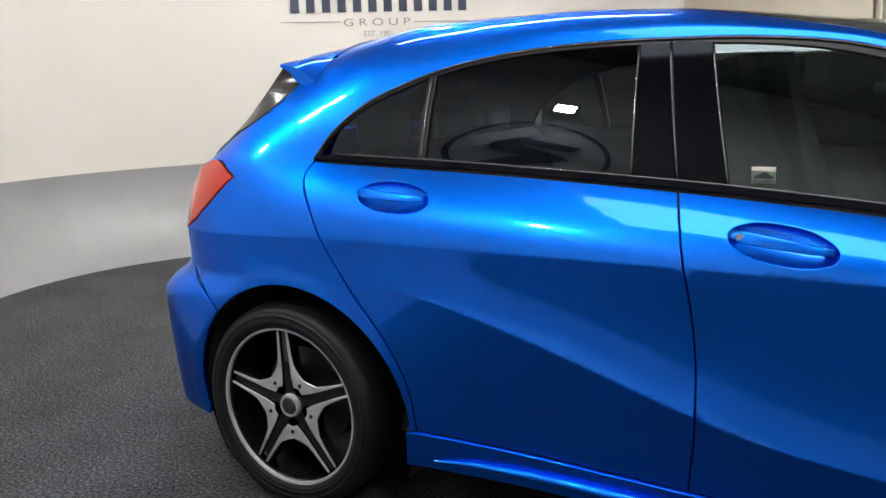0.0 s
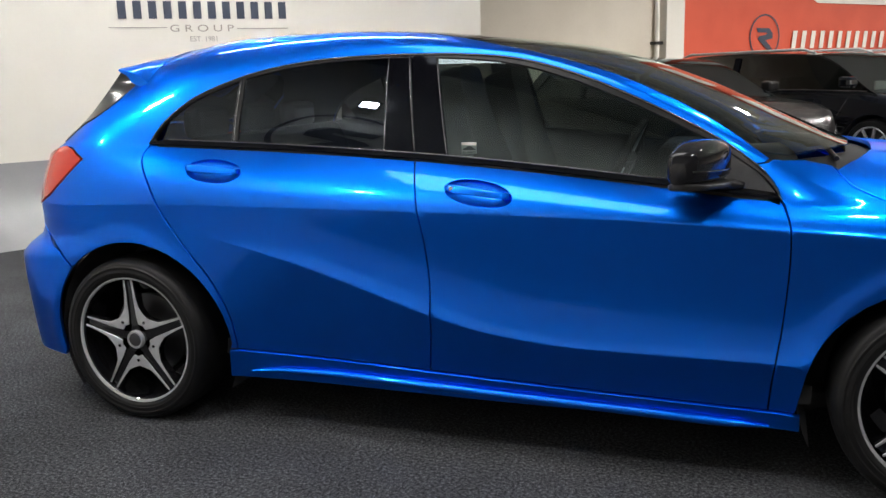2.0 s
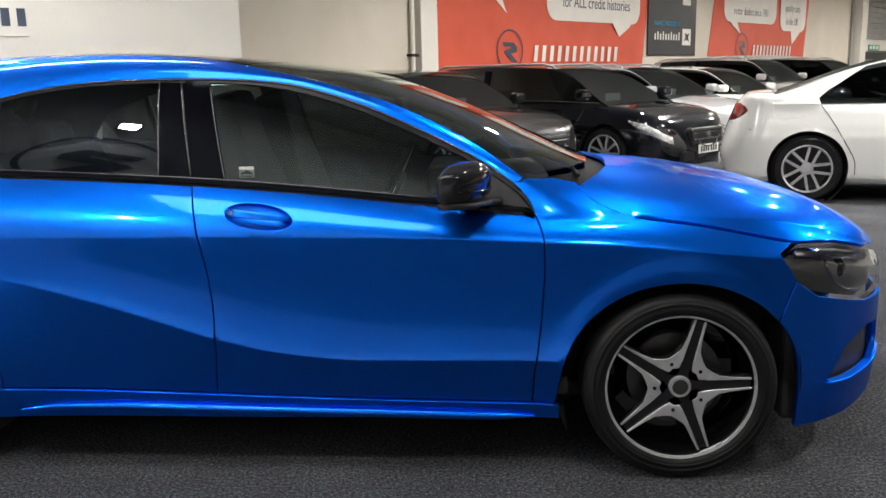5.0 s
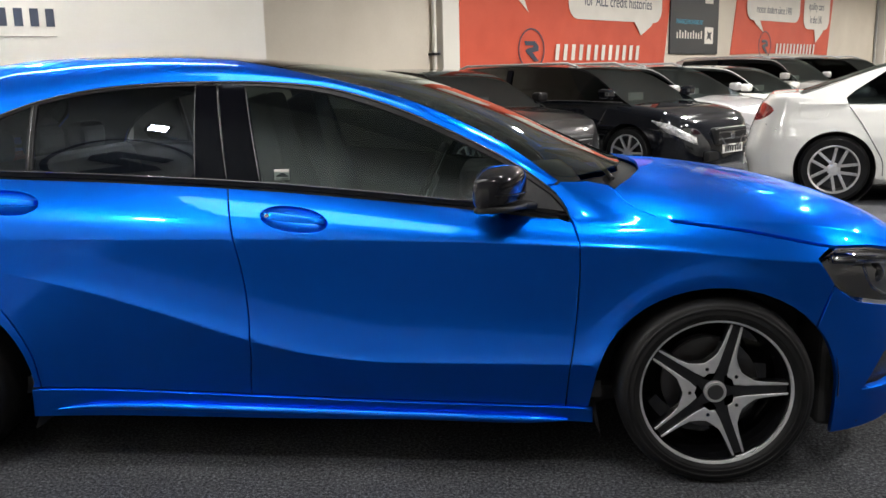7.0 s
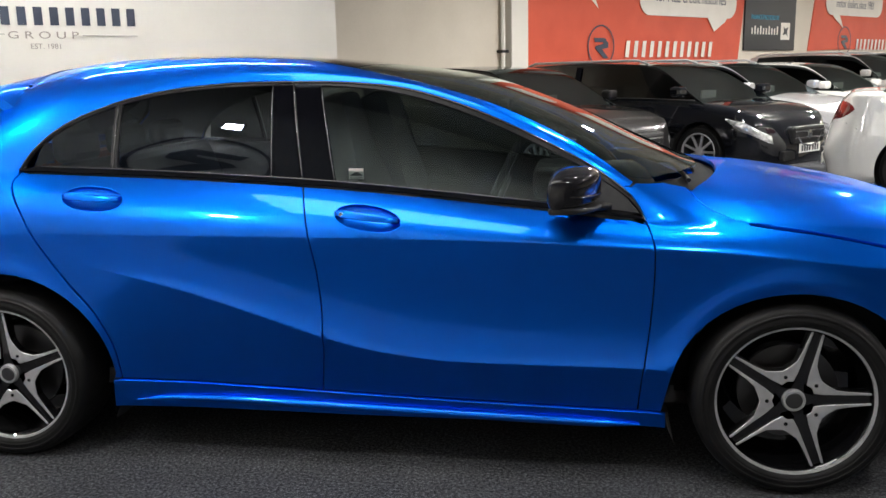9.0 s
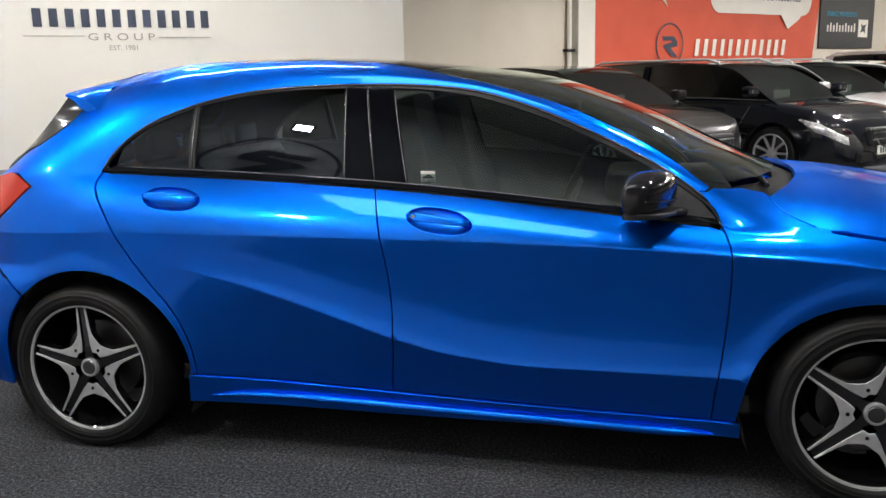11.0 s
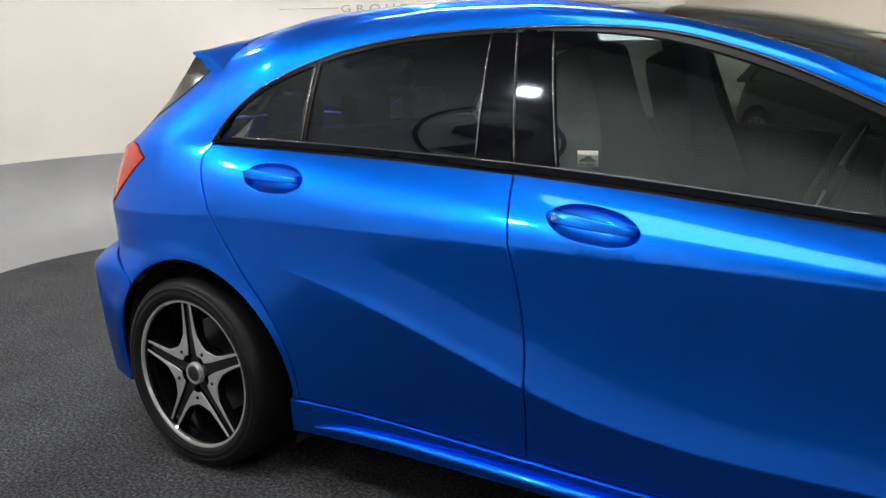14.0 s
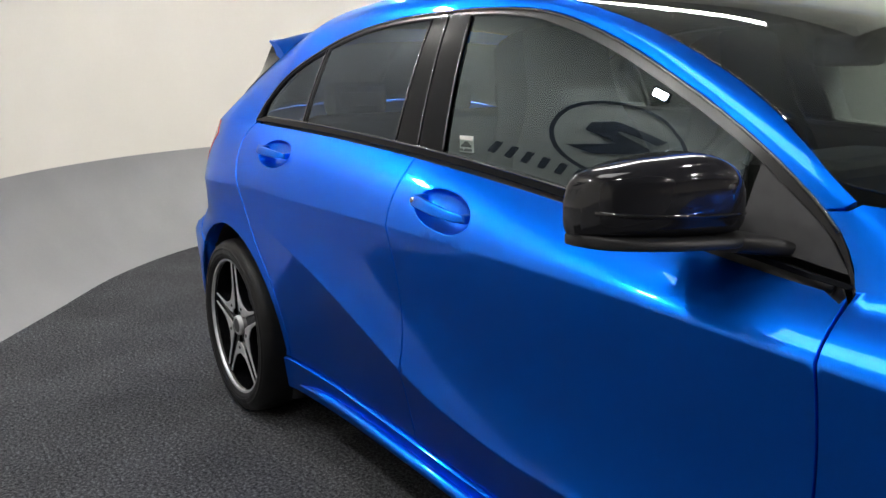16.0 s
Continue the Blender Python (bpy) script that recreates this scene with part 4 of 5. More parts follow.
def wheel(x, side, turn):
    w = new("wheel")
    w.parent = car
    w["label"] = "star-spoked alloy wheel with black inlays and low tyre"
    # local z points out of the car
    w.matrix_basis = Matrix.Translation((x, side * .765, .313)) @ (pose(0, 0, 0, 90) if side < 0 else pose(0, 0, 0, -90)) @ pose(0, 0, 0, 0, 0, turn)
    tyre = [(.238, -.10), (.262, -.115), (.295, -.11), (.309, -.09), (.3125, -.05), (.3135, 0), (.3125, .05), (.309, .088), (.297, .108), (.286, .1135), (.283, .1165), (.278, .1168), (.275, .1155), (.262, .1175), (.259, .1155), (.252, .114), (.240, .104), (.236, .095)]
    soft_edges(part("tyre", lathe(smooth_line(tyre, 3), 64), M_TYRE, w), 50)
    soft_edges(part("rim_barrel", lathe([(.239, .098), (.233, .090), (.230, .05), (.214, .02), (.208, -.08), (.14, -.09)], 56), M_RIM_BLACK, w), 30)
    soft_edges(part("rim_lip", lathe([(.2435, .094), (.2435, .104), (.2415, .107), (.2355, .1055), (.2335, .098)], 72), M_ALLOY, w, "machined silver rim edge"), 30)
    # black star under the silver faces
    for k in range(5):
        a = radians(90 + 72 * k)
        m = pose(0, 0, 0, 0, 0, 90 + 72 * k)
        arm = [(.03, -.052), (.10, -.030), (.225, -.0245), (.225, .0245), (.10, .030), (.03, .052)]
        bm = prism(arm, .055, .083, m)
        part("spoke", bm, M_RIM_BLACK, w, "gloss black twin spoke")
    for k in range(5):
        m = pose(0, 0, 0, 0, 0, 90 + 36 + 72 * k)
        def pol(r, d):
            return (r * math.cos(radians(d)), r * math.sin(radians(d)))
        face = [pol(.062, -16), pol(.066, 0), pol(.062, 16), pol(.092, 25.5), pol(.150, 30.3), pol(.228, 32.8), pol(.228, 31.0), pol(.160, 26.9), pol(.129, 22.2), pol(.110, 10.5), pol(.103, 0), pol(.110, -10.5), pol(.129, -22.2), pol(.160, -26.9), pol(.228, -31.0), pol(.228, -32.8), pol(.150, -30.3), pol(.092, -25.5)]
        part("spoke_flank", prism(face, .06, .0878, m), M_RIM_BLACK, w, "gloss black spoke flank")
        ob = part("spoke_face", prism(face, .088, .092, m), M_ALLOY, w, "machined silver spoke face")
        ob.modifiers.new("edge", "BEVEL").width = .0015
        part("bolt", lathe([(0, .0935), (.0055, .0935), (.0062, .0925), (.0062, .09)], 12, m @ Matrix.Translation((.081, 0, .001))), M_RIM_BLACK, w)
    soft_edges(part("hub_cap", lathe([(0, .096), (.024, .0955), (.026, .094), (.0275, .097), (.0325, .097), (.035, .092), (.036, .075)], 40), M_ALLOY, w, "silver-edged hub cap"), 25)
    part("cap_face", lathe([(0, .0985), (.0235, .098), (.0255, .0955), (.0255, .09)], 32), M_DISC, w, "dull steel cap face")
    part("brake_disc", lathe([(.06, .0), (.155, .0), (.155, -.02), (.06, -.02)], 48, closed=True), M_DISC, w)
    return w


wheel(0, -1, 3)
wheel(2.699, -1, -15)
wheel(0, 1, 0)
wheel(2.699, 1, 10)



# door mirrors
def shell(sections, n=44, power=3.4):
    """A closed body through upright sections (y, rear x, front x, foot z, top z), outward along y."""
    bm = bmesh.new()
    rings = []
    for y, xa, xb, za, zb in sections:
        ring = []
        for k in range(n):
            a = 2 * math.pi * k / n
            u = math.copysign(abs(math.cos(a)) ** (2 / power), math.cos(a))
            v = math.copysign(abs(math.sin(a)) ** (2 / power), math.sin(a))
            ring.append(bm.verts.new(((xa + xb) / 2 + u * (xb - xa) / 2, y, (za + zb) / 2 + v * (zb - za) / 2)))
        rings.append(ring)
    for a, c in zip(rings, rings[1:]):
        for k in range(n):
            bm.faces.new((a[k], a[(k + 1) % n], c[(k + 1) % n], c[k]))
    bm.faces.new(rings[0])
    bm.faces.new(rings[-1][::-1])
    bmesh.ops.recalc_face_normals(bm, faces=bm.faces)
    return bm


CAP_TOP = curve((0, .985), (.06, 1.018), (.16, 1.042), (.35, 1.053), (.6, 1.049), (.85, 1.036), (.95, 1.024), (1, .998))
CAP_FRONT = curve((0, 2.05), (.06, 2.088), (.2, 2.098), (.5, 2.085), (.8, 2.052), (.94, 2.02), (1, 1.985))


def mirror(side):
    m = new("door_mirror")
    m.parent = car
    m["label"] = "gloss black door mirror"
    rows, tray, strip = [], [], []
    for k in range(29):
        s = .5 - .5 * math.cos(math.pi * k / 28)
        y = .788 + .235 * s
        e = min(1, 16 * min(s, 1 - s) + .35) ** .5
        foot = .928 + .012 * s
        xa, xb = 1.955 - .02 * s, float(CAP_FRONT(s))
        xa += .02 * (1 - e)
        rows.append((side * y, xa, xb, foot, float(CAP_TOP(s))))
        if .02 < s < .98:
            strip.append((side * y, xa + .004, xb + .0025, foot + .030, foot + .040))
        tray.append((side * (.785 + .237 * s), xa + .003, xb + .002, foot - .017 + .004 * (1 - e), foot + .003 - .003 * (1 - e)))
    soft_edges(part("mirror_cap", shell(rows), M_MIRROR, m, "gloss black cap"), 70)
    soft_edges(part("mirror_base", shell(tray, 32, 4.5), M_BLACK_SATIN, m, "satin black lower shell"), 60)
    soft_edges(part("indicator", shell(strip, 32, 3.4), M_RIM_BLACK, m, "smoked indicator strip"), 60)
    arm = [(side * y, xa, xb, za, zb) for y, xa, xb, za, zb in ((.70, 2.06, 2.165, .893, .905), (.73, 2.04, 2.15, .893, .917), (.77, 2.01, 2.125, .898, .929), (.82, 1.99, 2.095, .905, .931))]
    soft_edges(part("mirror_arm", shell(arm, 24, 3.5), M_BLACK_SATIN, m), 60)
    lo, hi = sorted((side * .81, side * 1.0))
    part("mirror_glass", box((1.941, lo, .96), (1.949, hi, 1.02), .002), M_CHROME, m, "mirror glass")


mirror(-1)
mirror(1)

# cabin
def seat(x, y):
    s = new("front_seat")
    s.parent = car
    part("seat_cushion", box((x - .28, y - .25, .42), (x + .26, y + .25, .58), .05, 3), M_SEAT, s)
    # tall sports back with the head rest in one piece
    half = [(.24, 0), (.262, .12), (.265, .36), (.245, .47), (.20, .545), (.17, .60), (.155, .66), (.148, .755), (.115, .80)]
    line = smooth_line(half + [(-a, b) for a, b in half[::-1]], 3)
    bm = bmesh.new()
    rings = [[bm.verts.new((x0 + bend * (b - .35) ** 2, a * k, .4 + (b - .4) * k2)) for a, b in line] for x0, k, k2, bend in ((-.075, .8, .93, .1), (-.06, .95, .985, .1), (-.02, 1, 1, .1), (.03, 1, 1, .1), (.06, .93, .98, .1), (.05, .7, .88, .1))]
    for a, b in zip(rings, rings[1:]):
        for k in range(len(line)):
            bm.faces.new((a[k], a[(k + 1) % len(line)], b[(k + 1) % len(line)], b[k]))
    bm.faces.new(rings[0][::-1])
    bm.faces.new(rings[-1])
    bmesh.ops.recalc_face_normals(bm, faces=bm.faces)
    bmesh.ops.transform(bm, matrix=Matrix.Translation((x - .22, y, .50)) @ pose(0, 0, 0, 0, -18, 0), verts=bm.verts)
    soft_edges(part("seat_back", bm, M_SEAT, s, "dark sports seat back with a fixed head rest"), 50)


seat(1.57, -.36)
seat(1.57, .36)
bench = new("rear_bench")
bench.parent = car
part("seat_cushion", box((.35, -.62, .42), (.85, .62, .56), .05, 3), M_SEAT, bench)
bm = box((-.07, -.62, 0), (.07, .62, .58), .05, 3)
bmesh.ops.transform(bm, matrix=Matrix.Translation((.33, 0, .5)) @ pose(0, 0, 0, 0, -22, 0), verts=bm.verts)
part("seat_back", bm, M_SEAT, bench)
for y in (-.38, 0, .38):
    part("head_rest", box((.02, y - .12, 1.03), (.11, y + .12, 1.16), .04, 3), M_SEAT, bench)
part("cabin_floor", box((-.45, -.72, .24), (2.35, .72, .30)), M_DARK, car)
# dark boxes added in the hollow bumpers so the gaps by the tyres stay black
part("bumper_infill", box((-.58, -.74, .205), (-.37, .74, .52), .02), M_DARK, car)
part("bumper_infill", box((3.06, -.74, .15), (3.2, .74, .50), .02), M_DARK, car)
part("underbody", box((-.62, -.60, .19), (3.3, .60, .238)), M_DARK, car)
part("engine_block", box((2.35, -.45, .25), (3.2, .45, .70), .03), M_DARK, car)
part("luggage_cover", box((-.45, -.62, .88), (.12, .62, .90)), M_SEAT, car)
dash = []
for x, z in ((1.98, .62), (1.93, .80), (1.97, .88), (2.10, .92), (2.28, .93), (2.34, .89), (2.34, .62)):
    dash.append((x, z))
bm = bmesh.new()
add_prism(bm, dash, -.60, .60, Matrix(((1, 0, 0, 0), (0, 0, 1, 0), (0, 1, 0, 0), (0, 0, 0, 1))))
bmesh.ops.recalc_face_normals(bm, faces=bm.faces)
soft_edges(part("dashboard", bm, M_CABIN, car, "dark dashboard"), 50)
M_SPOKE = shader("satin_silver", (.42, .42, .43), .3, .8)
wheel_m = Matrix.Translation((1.735, -.37, .915)) @ pose(0, 0, 0, 0, -66, 0)
sw = new("steering_wheel")
sw.parent = car
part("wheel_ring", lathe([(.178 + .014 * math.cos(a), .014 * math.sin(a)) for a in np.linspace(0, 2 * math.pi, 9)[:-1]], 40, wheel_m, True), M_SEAT, sw, smooth=True)
part("wheel_boss", lathe([(0, -.03), (.06, -.028), (.075, -.01), (.07, .02)], 24, wheel_m), M_CABIN, sw)
for a in (0, 180, 270):
    part("wheel_spoke", box((.05, -.018, -.012), (.178, .018, .006), .004, m=wheel_m @ pose(0, 0, 0, 0, 0, a)), M_SPOKE, sw, "silver-trimmed spoke")
part("instrument_hood", box((1.87, -.54, .90), (2.06, -.20, 1.015), .03, 3), M_CABIN, car, "dark instrument hood")
part("inner_mirror", box((1.715, -.12, 1.168), (1.75, .12, 1.236), .014, 3), M_BLACK_SATIN, car, "rear-view mirror")
part("mirror_stalk", tube([(1.748, 0, 1.21), (1.79, 0, 1.25), (1.82, 0, 1.275)], .012), M_BLACK_SATIN, car)
sticker = part("window_sticker", box((1.268, -.742, 1.000), (1.318, -.739, 1.036)), M_SIGN_WHITE, car, "small pale alarm sticker on the glass")
STICK = Matrix(((1, 0, 0, 0), (0, 0, -1, -.7425), (0, 1, 0, 0), (0, 0, 0, 1)))
part("car_symbol", prism([(1.272, 1.011), (1.276, 1.017), (1.284, 1.019), (1.290, 1.024), (1.300, 1.024), (1.307, 1.018), (1.314, 1.015), (1.314, 1.011)], 0, .0006, STICK), M_SIGN_BLACK, sticker, "black outline of a car")
part("wiper_arm", tube([(2.40, -.52, .965), (2.37, -.2, 1.005), (2.37, .15, 1.015)], .008), M_BLACK_SATIN, car)
part("wiper_arm", tube([(2.47, .1, .975), (2.42, .4, .985), (2.33, .62, .985)], .008), M_BLACK_SATIN, car)

# inside the headlamps
for side in (-1, 1):
    lamp = new("lamp_insert")
    lamp.parent = car
    def on(x, z, back):
        p, n = skin_points(np.array([x]), np.array([w_of_z(x, z)]), side)
        return Vector(p[0] - n[0] * back)
    part("light_blade", tube([on(3.17, .715, .012), on(3.185, .67, .014), on(3.215, .63, .016), on(3.27, .595, .018), on(3.34, .58, .018)], .006, 8), M_CHROME, lamp, "bright light guide", smooth=True)
    c = on(3.27, .66, .055)
    part("projector", lathe([(0, .02), (.025, .016), (.036, .0), (.04, -.02)], 24, Matrix.Translation(c) @ (pose(0, 0, 0, 90, 0, 25) if side < 0 else pose(0, 0, 0, -90, 0, -25))), M_BLACK_GLOSS, lamp, smooth=True)
    part("upper_reflector", tube([on(3.06, .745, .02), on(3.16, .735, .02), on(3.28, .715, .02), on(3.38, .69, .02)], .014, 10), M_CHROME, lamp, smooth=True)

# ---- signs ----
M_ROLLER = mottled(shader("grey_roller_slats", (.30, .30, .29), .5), (.27, .27, .26), (.33, .33, .32), 3)
M_EXIT = shader("green_sign", (.03, .33, .20), .4)
def bars(name, parent, m, x0, x1, z0, z1, n, mat, thick=.004, lean=0.0, uneven=0, label=""):
    """A word as a row of plain upright bars, one for each letter."""
    rng = random.Random(n * 7 + uneven)
    pitch = (x1 - x0) / n
    for k in range(n):
        a, b = x0 + pitch * (k + .28), x0 + pitch * (k + .72)
        h = z1 - (rng.choice((0, .25)) * (z1 - z0) if uneven else 0)
        part(name, prism([(a, z0), (b, z0), (b + lean, h), (a + lean, h)], 0, thick, m), mat, parent, label)


def words(name, text, m, size, mat, parent, width=None):
    """Built-in lettering, its left foot at the matrix's origin, in its x-y plane, each letter a part."""
    cu = bpy.data.curves.new(name, "FONT")
    cu.body, cu.size, cu.extrude = text, size, .0015
    tmp = bpy.data.objects.new(name, cu)
    me = bpy.data.meshes.new_from_object(tmp)
    bpy.data.objects.remove(tmp)
    pos = [v.co.copy() for v in me.vertices]
    x0 = min(p.x for p in pos)
    k = width / (max(p.x for p in pos) - x0) if width else 1
    root = list(range(len(pos)))

    def find(a):
        while root[a] != a:
            root[a] = root[root[a]]
            a = root[a]
        return a
    for e in me.edges:
        root[find(e.vertices[0])] = find(e.vertices[1])
    spans = {}
    for i, p in enumerate(pos):
        lo, hi = spans.get(find(i), (9e9, -9e9))
        spans[find(i)] = (min(lo, p.x), max(hi, p.x))
    letters = []                                   # islands that overlap in x are one letter
    for r, (lo, hi) in sorted(spans.items(), key=lambda q: q[1]):
        if letters and min(letters[-1][1], hi) - max(letters[-1][0], lo) > .45 * min(letters[-1][1] - letters[-1][0], hi - lo):
            letters[-1] = (min(lo, letters[-1][0]), max(hi, letters[-1][1]), letters[-1][2] | {r})
        else:
            letters.append((lo, hi, {r}))
    for lo, hi, roots in letters:
        mine = [i for i in range(len(pos)) if find(i) in roots]
        slot = {i: n for n, i in enumerate(mine)}
        lm = bpy.data.meshes.new(name)
        lm.from_pydata([m @ Vector(((pos[i].x - x0) * k, pos[i].y, pos[i].z)) for i in mine], [], [[slot[v] for v in f.vertices] for f in me.polygons if f.vertices[0] in slot])
        lm.materials.append(mat)
        new(name, lm).parent = parent
    bpy.data.meshes.remove(me)


def ring_shape(bm, cx, cz, rx, rz, t, m, thick=.004, n=48):
    o = [(cx + rx * math.cos(2 * math.pi * k / n), cz + rz * math.sin(2 * math.pi * k / n)) for k in range(n)]
    i = [(cx + (rx - t) * math.cos(2 * math.pi * k / n), cz + (rz - t) * math.sin(2 * math.pi * k / n)) for k in range(n)]
    for k in range(n):
        j = (k + 1) % n
        add_prism(bm, [o[k], o[j], i[j], i[k]], 0, thick, m)
    return bm


ZIG = [(-.62, .42), (.30, .42), (.58, .16), (.58, -.08), (.06, -.16), (.62, -.62), (.22, -.62), (-.52, -.10), (-.40, .02), (.16, .12), (.16, .20), (-.50, .20)]


def emblem(name, parent, cx, cz, r, m, mat, thick=.004, flip=1, ring=.045):
    bm = bmesh.new()
    ring_shape(bm, cx, cz, r, r, r * ring * 1.6, m, thick)
    add_prism(bm, [(cx + flip * x * r * .92, cz + z * r * .92) for x, z in ZIG][::flip], 0, thick, m)
    bmesh.ops.recalc_face_normals(bm, faces=bm.faces)
    return part(name, bm, mat, parent, "plain round emblem")


def plane_at(p, d, out=0.0):
    """Matrix of an upright plane through p along d: x along, y up, z out to the right-hand side."""
    d = Vector((d[0], d[1], 0)).normalized()
    n = Vector((d.y, -d.x, 0))
    return Matrix.Translation(Vector(p) + n * out) @ Matrix(((d.x, 0, n.x, 0), (d.y, 0, n.y, 0), (0, 1, 0, 0), (0, 0, 0, 1)))


words("letter", "ALARM", STICK @ Matrix.Translation((1.271, 1.0015, .0018)), .0095, M_SIGN_BLACK, sticker, .044)

# sign on the bay wall beyond the car
S = plane_at((-2.9, 2.98, 0), (2.48, 2.22), .012)
sign = thing("wall_sign", "navy wall sign with thin bronze rule on cream wall", "sign")


def wall_out(u):
    """How far the bay's wall stands out from the sign's plane."""
    best = []
    for p in WALL_LINE:
        q = S.inverted() @ Vector((p[0], p[1], 0))
        best.append((abs(q.x - u), q.z))
    return sorted(best)[0][1]


for k in range(12):
    u0 = -.158 + 1.524 * (k + .22) / 12
    u1 = -.158 + 1.524 * (k + .76) / 12
    w0 = max(wall_out(u0), wall_out(u1), -.01) + .006
    part("wordmark", prism([(u0, 1.835), (u1, 1.835), (u1, 1.985), (u0, 1.985)], w0 - .03, w0, S), M_NAVY, sign, "navy bar in place of a letter")
for u0, u1, z in ((-.215, .27, 1.757), (.88, 1.345, 1.747)):
    bm = bmesh.new()
    rings = []
    for k in range(9):
        a = u0 + (u1 - u0) * k / 8
        w0 = max(wall_out(a - .03), wall_out(a + .03), -.002) + .004
        rings.append([bm.verts.new(S @ Vector(q)) for q in ((a, z, w0 - .01), (a, z, w0), (a, z + .006, w0), (a, z + .006, w0 - .01))])
    for a, b in zip(rings, rings[1:]):
        for k in range(4):
            bm.faces.new((a[k], b[k], b[(k + 1) % 4], a[(k + 1) % 4]))
    bm.faces.new(rings[0][::-1])
    bm.faces.new(rings[-1])
    bmesh.ops.recalc_face_normals(bm, faces=bm.faces)
    part("rule", bm, M_LINE, sign, "thin bronze rule")
words("letter", "G R O U P", S @ Matrix.Translation((.295, 1.725, 0)), .085, M_LINE, sign, .555)
words("letter", "EST. 1981", S @ Matrix.Translation((.46, 1.64, 0)), .062, M_LINE, sign, .235)

# emblem and wordmark on the wall behind the camera, seen in the car's glass
B = plane_at((-.43, -2.728, 0), (-.822, .569), .014)
back_sign = thing("wall_sign", "large black round emblem over a wordmark on cream wall", "sign")
emblem("emblem", back_sign, -.06, 2.52, .49, B, M_NAVY)
bars("wordmark", back_sign, B, -.75, .68, 1.90, 2.03, 12, M_NAVY, label="dark bars in place of a wordmark")

# banners on the far wall
F = FAR @ Matrix.Translation((0, 0, .01))


def banner(u0, u1, z0, z1, parts):
    t = thing("wall_banner", "large orange-red printed banner hung on the wall", "banner", "banners on the far wall")
    bm = bmesh.new()
    n = 14
    lean = lambda z: .17 * (z - 2.2)
    front = []
    for k in range(n + 1):
        u = u0 + (u1 - u0) * k / n
        s = (k / n - .5) * 2
        sag = .04 * (1 - s * s)
        w = .012 + .012 * math.sin(k * 2.1)
        front.append([bm.verts.new(F @ Vector(p)) for p in ((u + .05 * s + lean(z0), z0 + sag, w), (u + lean((z0 + z1) / 2), (z0 + z1) / 2, w), (u + lean(z1), z1, w), (u + lean(z1), z1, -.004), (u + .05 * s + lean(z0), z0 + sag, -.004))])
    for a, b in zip(front, front[1:]):
        for k in range(5):
            bm.faces.new((a[k], b[k], b[(k + 1) % 5], a[(k + 1) % 5]))
    bm.faces.new(front[0])
    bm.faces.new(front[-1][::-1])
    bmesh.ops.recalc_face_normals(bm, faces=bm.faces)
    soft_edges(part("sheet", bm, M_RED, t), 40)
    return t


P = F @ Matrix.Translation((0, 0, .032))


def bubble(t, u0, u1, z0, z1, tail):
    """A speech bubble with a round outline and a tail."""
    r = .28
    pts = []
    for cx, cz, a in ((u1 - r, z0 + r, -90), (u1 - r, z1 - r, 0), (u0 + r, z1 - r, 90), (u0 + r, z0 + r, 180)):
        pts += [(cx + r * math.cos(radians(a + 15 * k)), cz + r * math.sin(radians(a + 15 * k))) for k in range(7)]
    part("bubble", prism(pts, 0, .004, P), M_SIGN_WHITE, t, "white speech bubble")
    part("bubble_tail", prism(tail, -.001, .003, P), M_SIGN_WHITE, t)


b1 = banner(.36, 6.5, 1.45, 3.9, None)
emblem("emblem", b1, 2.12, 1.77, .35, P, M_NAVY)
bars("wordmark", b1, P, 2.7, 5.48, 1.585, 1.865, 12, M_SIGN_WHITE, lean=.04, label="pale bars in place of a wordmark")
bubble(b1, 3.15, 6.25, 2.31, 3.5, [(5.25, 2.33), (6.12, 2.52), (5.86, 2.24), (5.5, 2.06)])
words("letter", "for ALL credit histories", P @ Matrix.Translation((3.62, 2.56, .005)), .30, M_NAVY, b1, 2.25)
bubble(b1, .9, 2.3, 2.75, 3.6, [(1.5, 2.78), (1.82, 2.78), (2.04, 2.38)])
b2 = banner(9.4, 14.85, 1.70, 3.95, None)
emblem("emblem", b2, 10.95, 1.93, .33, P, M_NAVY)
bars("wordmark", b2, P, 11.5, 13.9, 1.72, 1.98, 12, M_SIGN_WHITE, lean=.04, label="pale bars in place of a wordmark")
bubble(b2, 9.95, 12.85, 2.5, 3.6, [(10.02, 2.72), (10.42, 2.42), (10.86, 2.22), (10.62, 2.53)])
words("letter", "motor dealers since 1981", P @ Matrix.Translation((10.45, 2.68, .005)), .26, M_NAVY, b2, 1.9)
bubble(b2, 13.1, 14.75, 2.36, 3.6, [(13.8, 2.40), (14.66, 2.58), (14.3, 2.26), (13.92, 2.02)])
words("letter", "quality cars", P @ Matrix.Translation((13.4, 2.86, .005)), .27, M_NAVY, b2, .95)
words("letter", "in the UK", P @ Matrix.Translation((13.5, 2.52, .005)), .27, M_NAVY, b2, .75)
poster = thing("wall_poster", "black finance poster with blue and white print", "poster")
part("board", prism([(6.6, 1.71), (8.62, 1.71), (8.62, 3.7), (6.6, 3.7)], .0, .03, F), M_SIGN_BLACK, poster)
words("letter", "FINANCE PROVIDED BY", P @ Matrix.Translation((6.83, 2.33, .002)), .13, M_SIGN_BLUE, poster, 1.1)
bars("wordmark", poster, P, 6.82, 7.93, 2.03, 2.20, 10, M_SIGN_WHITE, uneven=3, label="white bars in place of a wordmark")
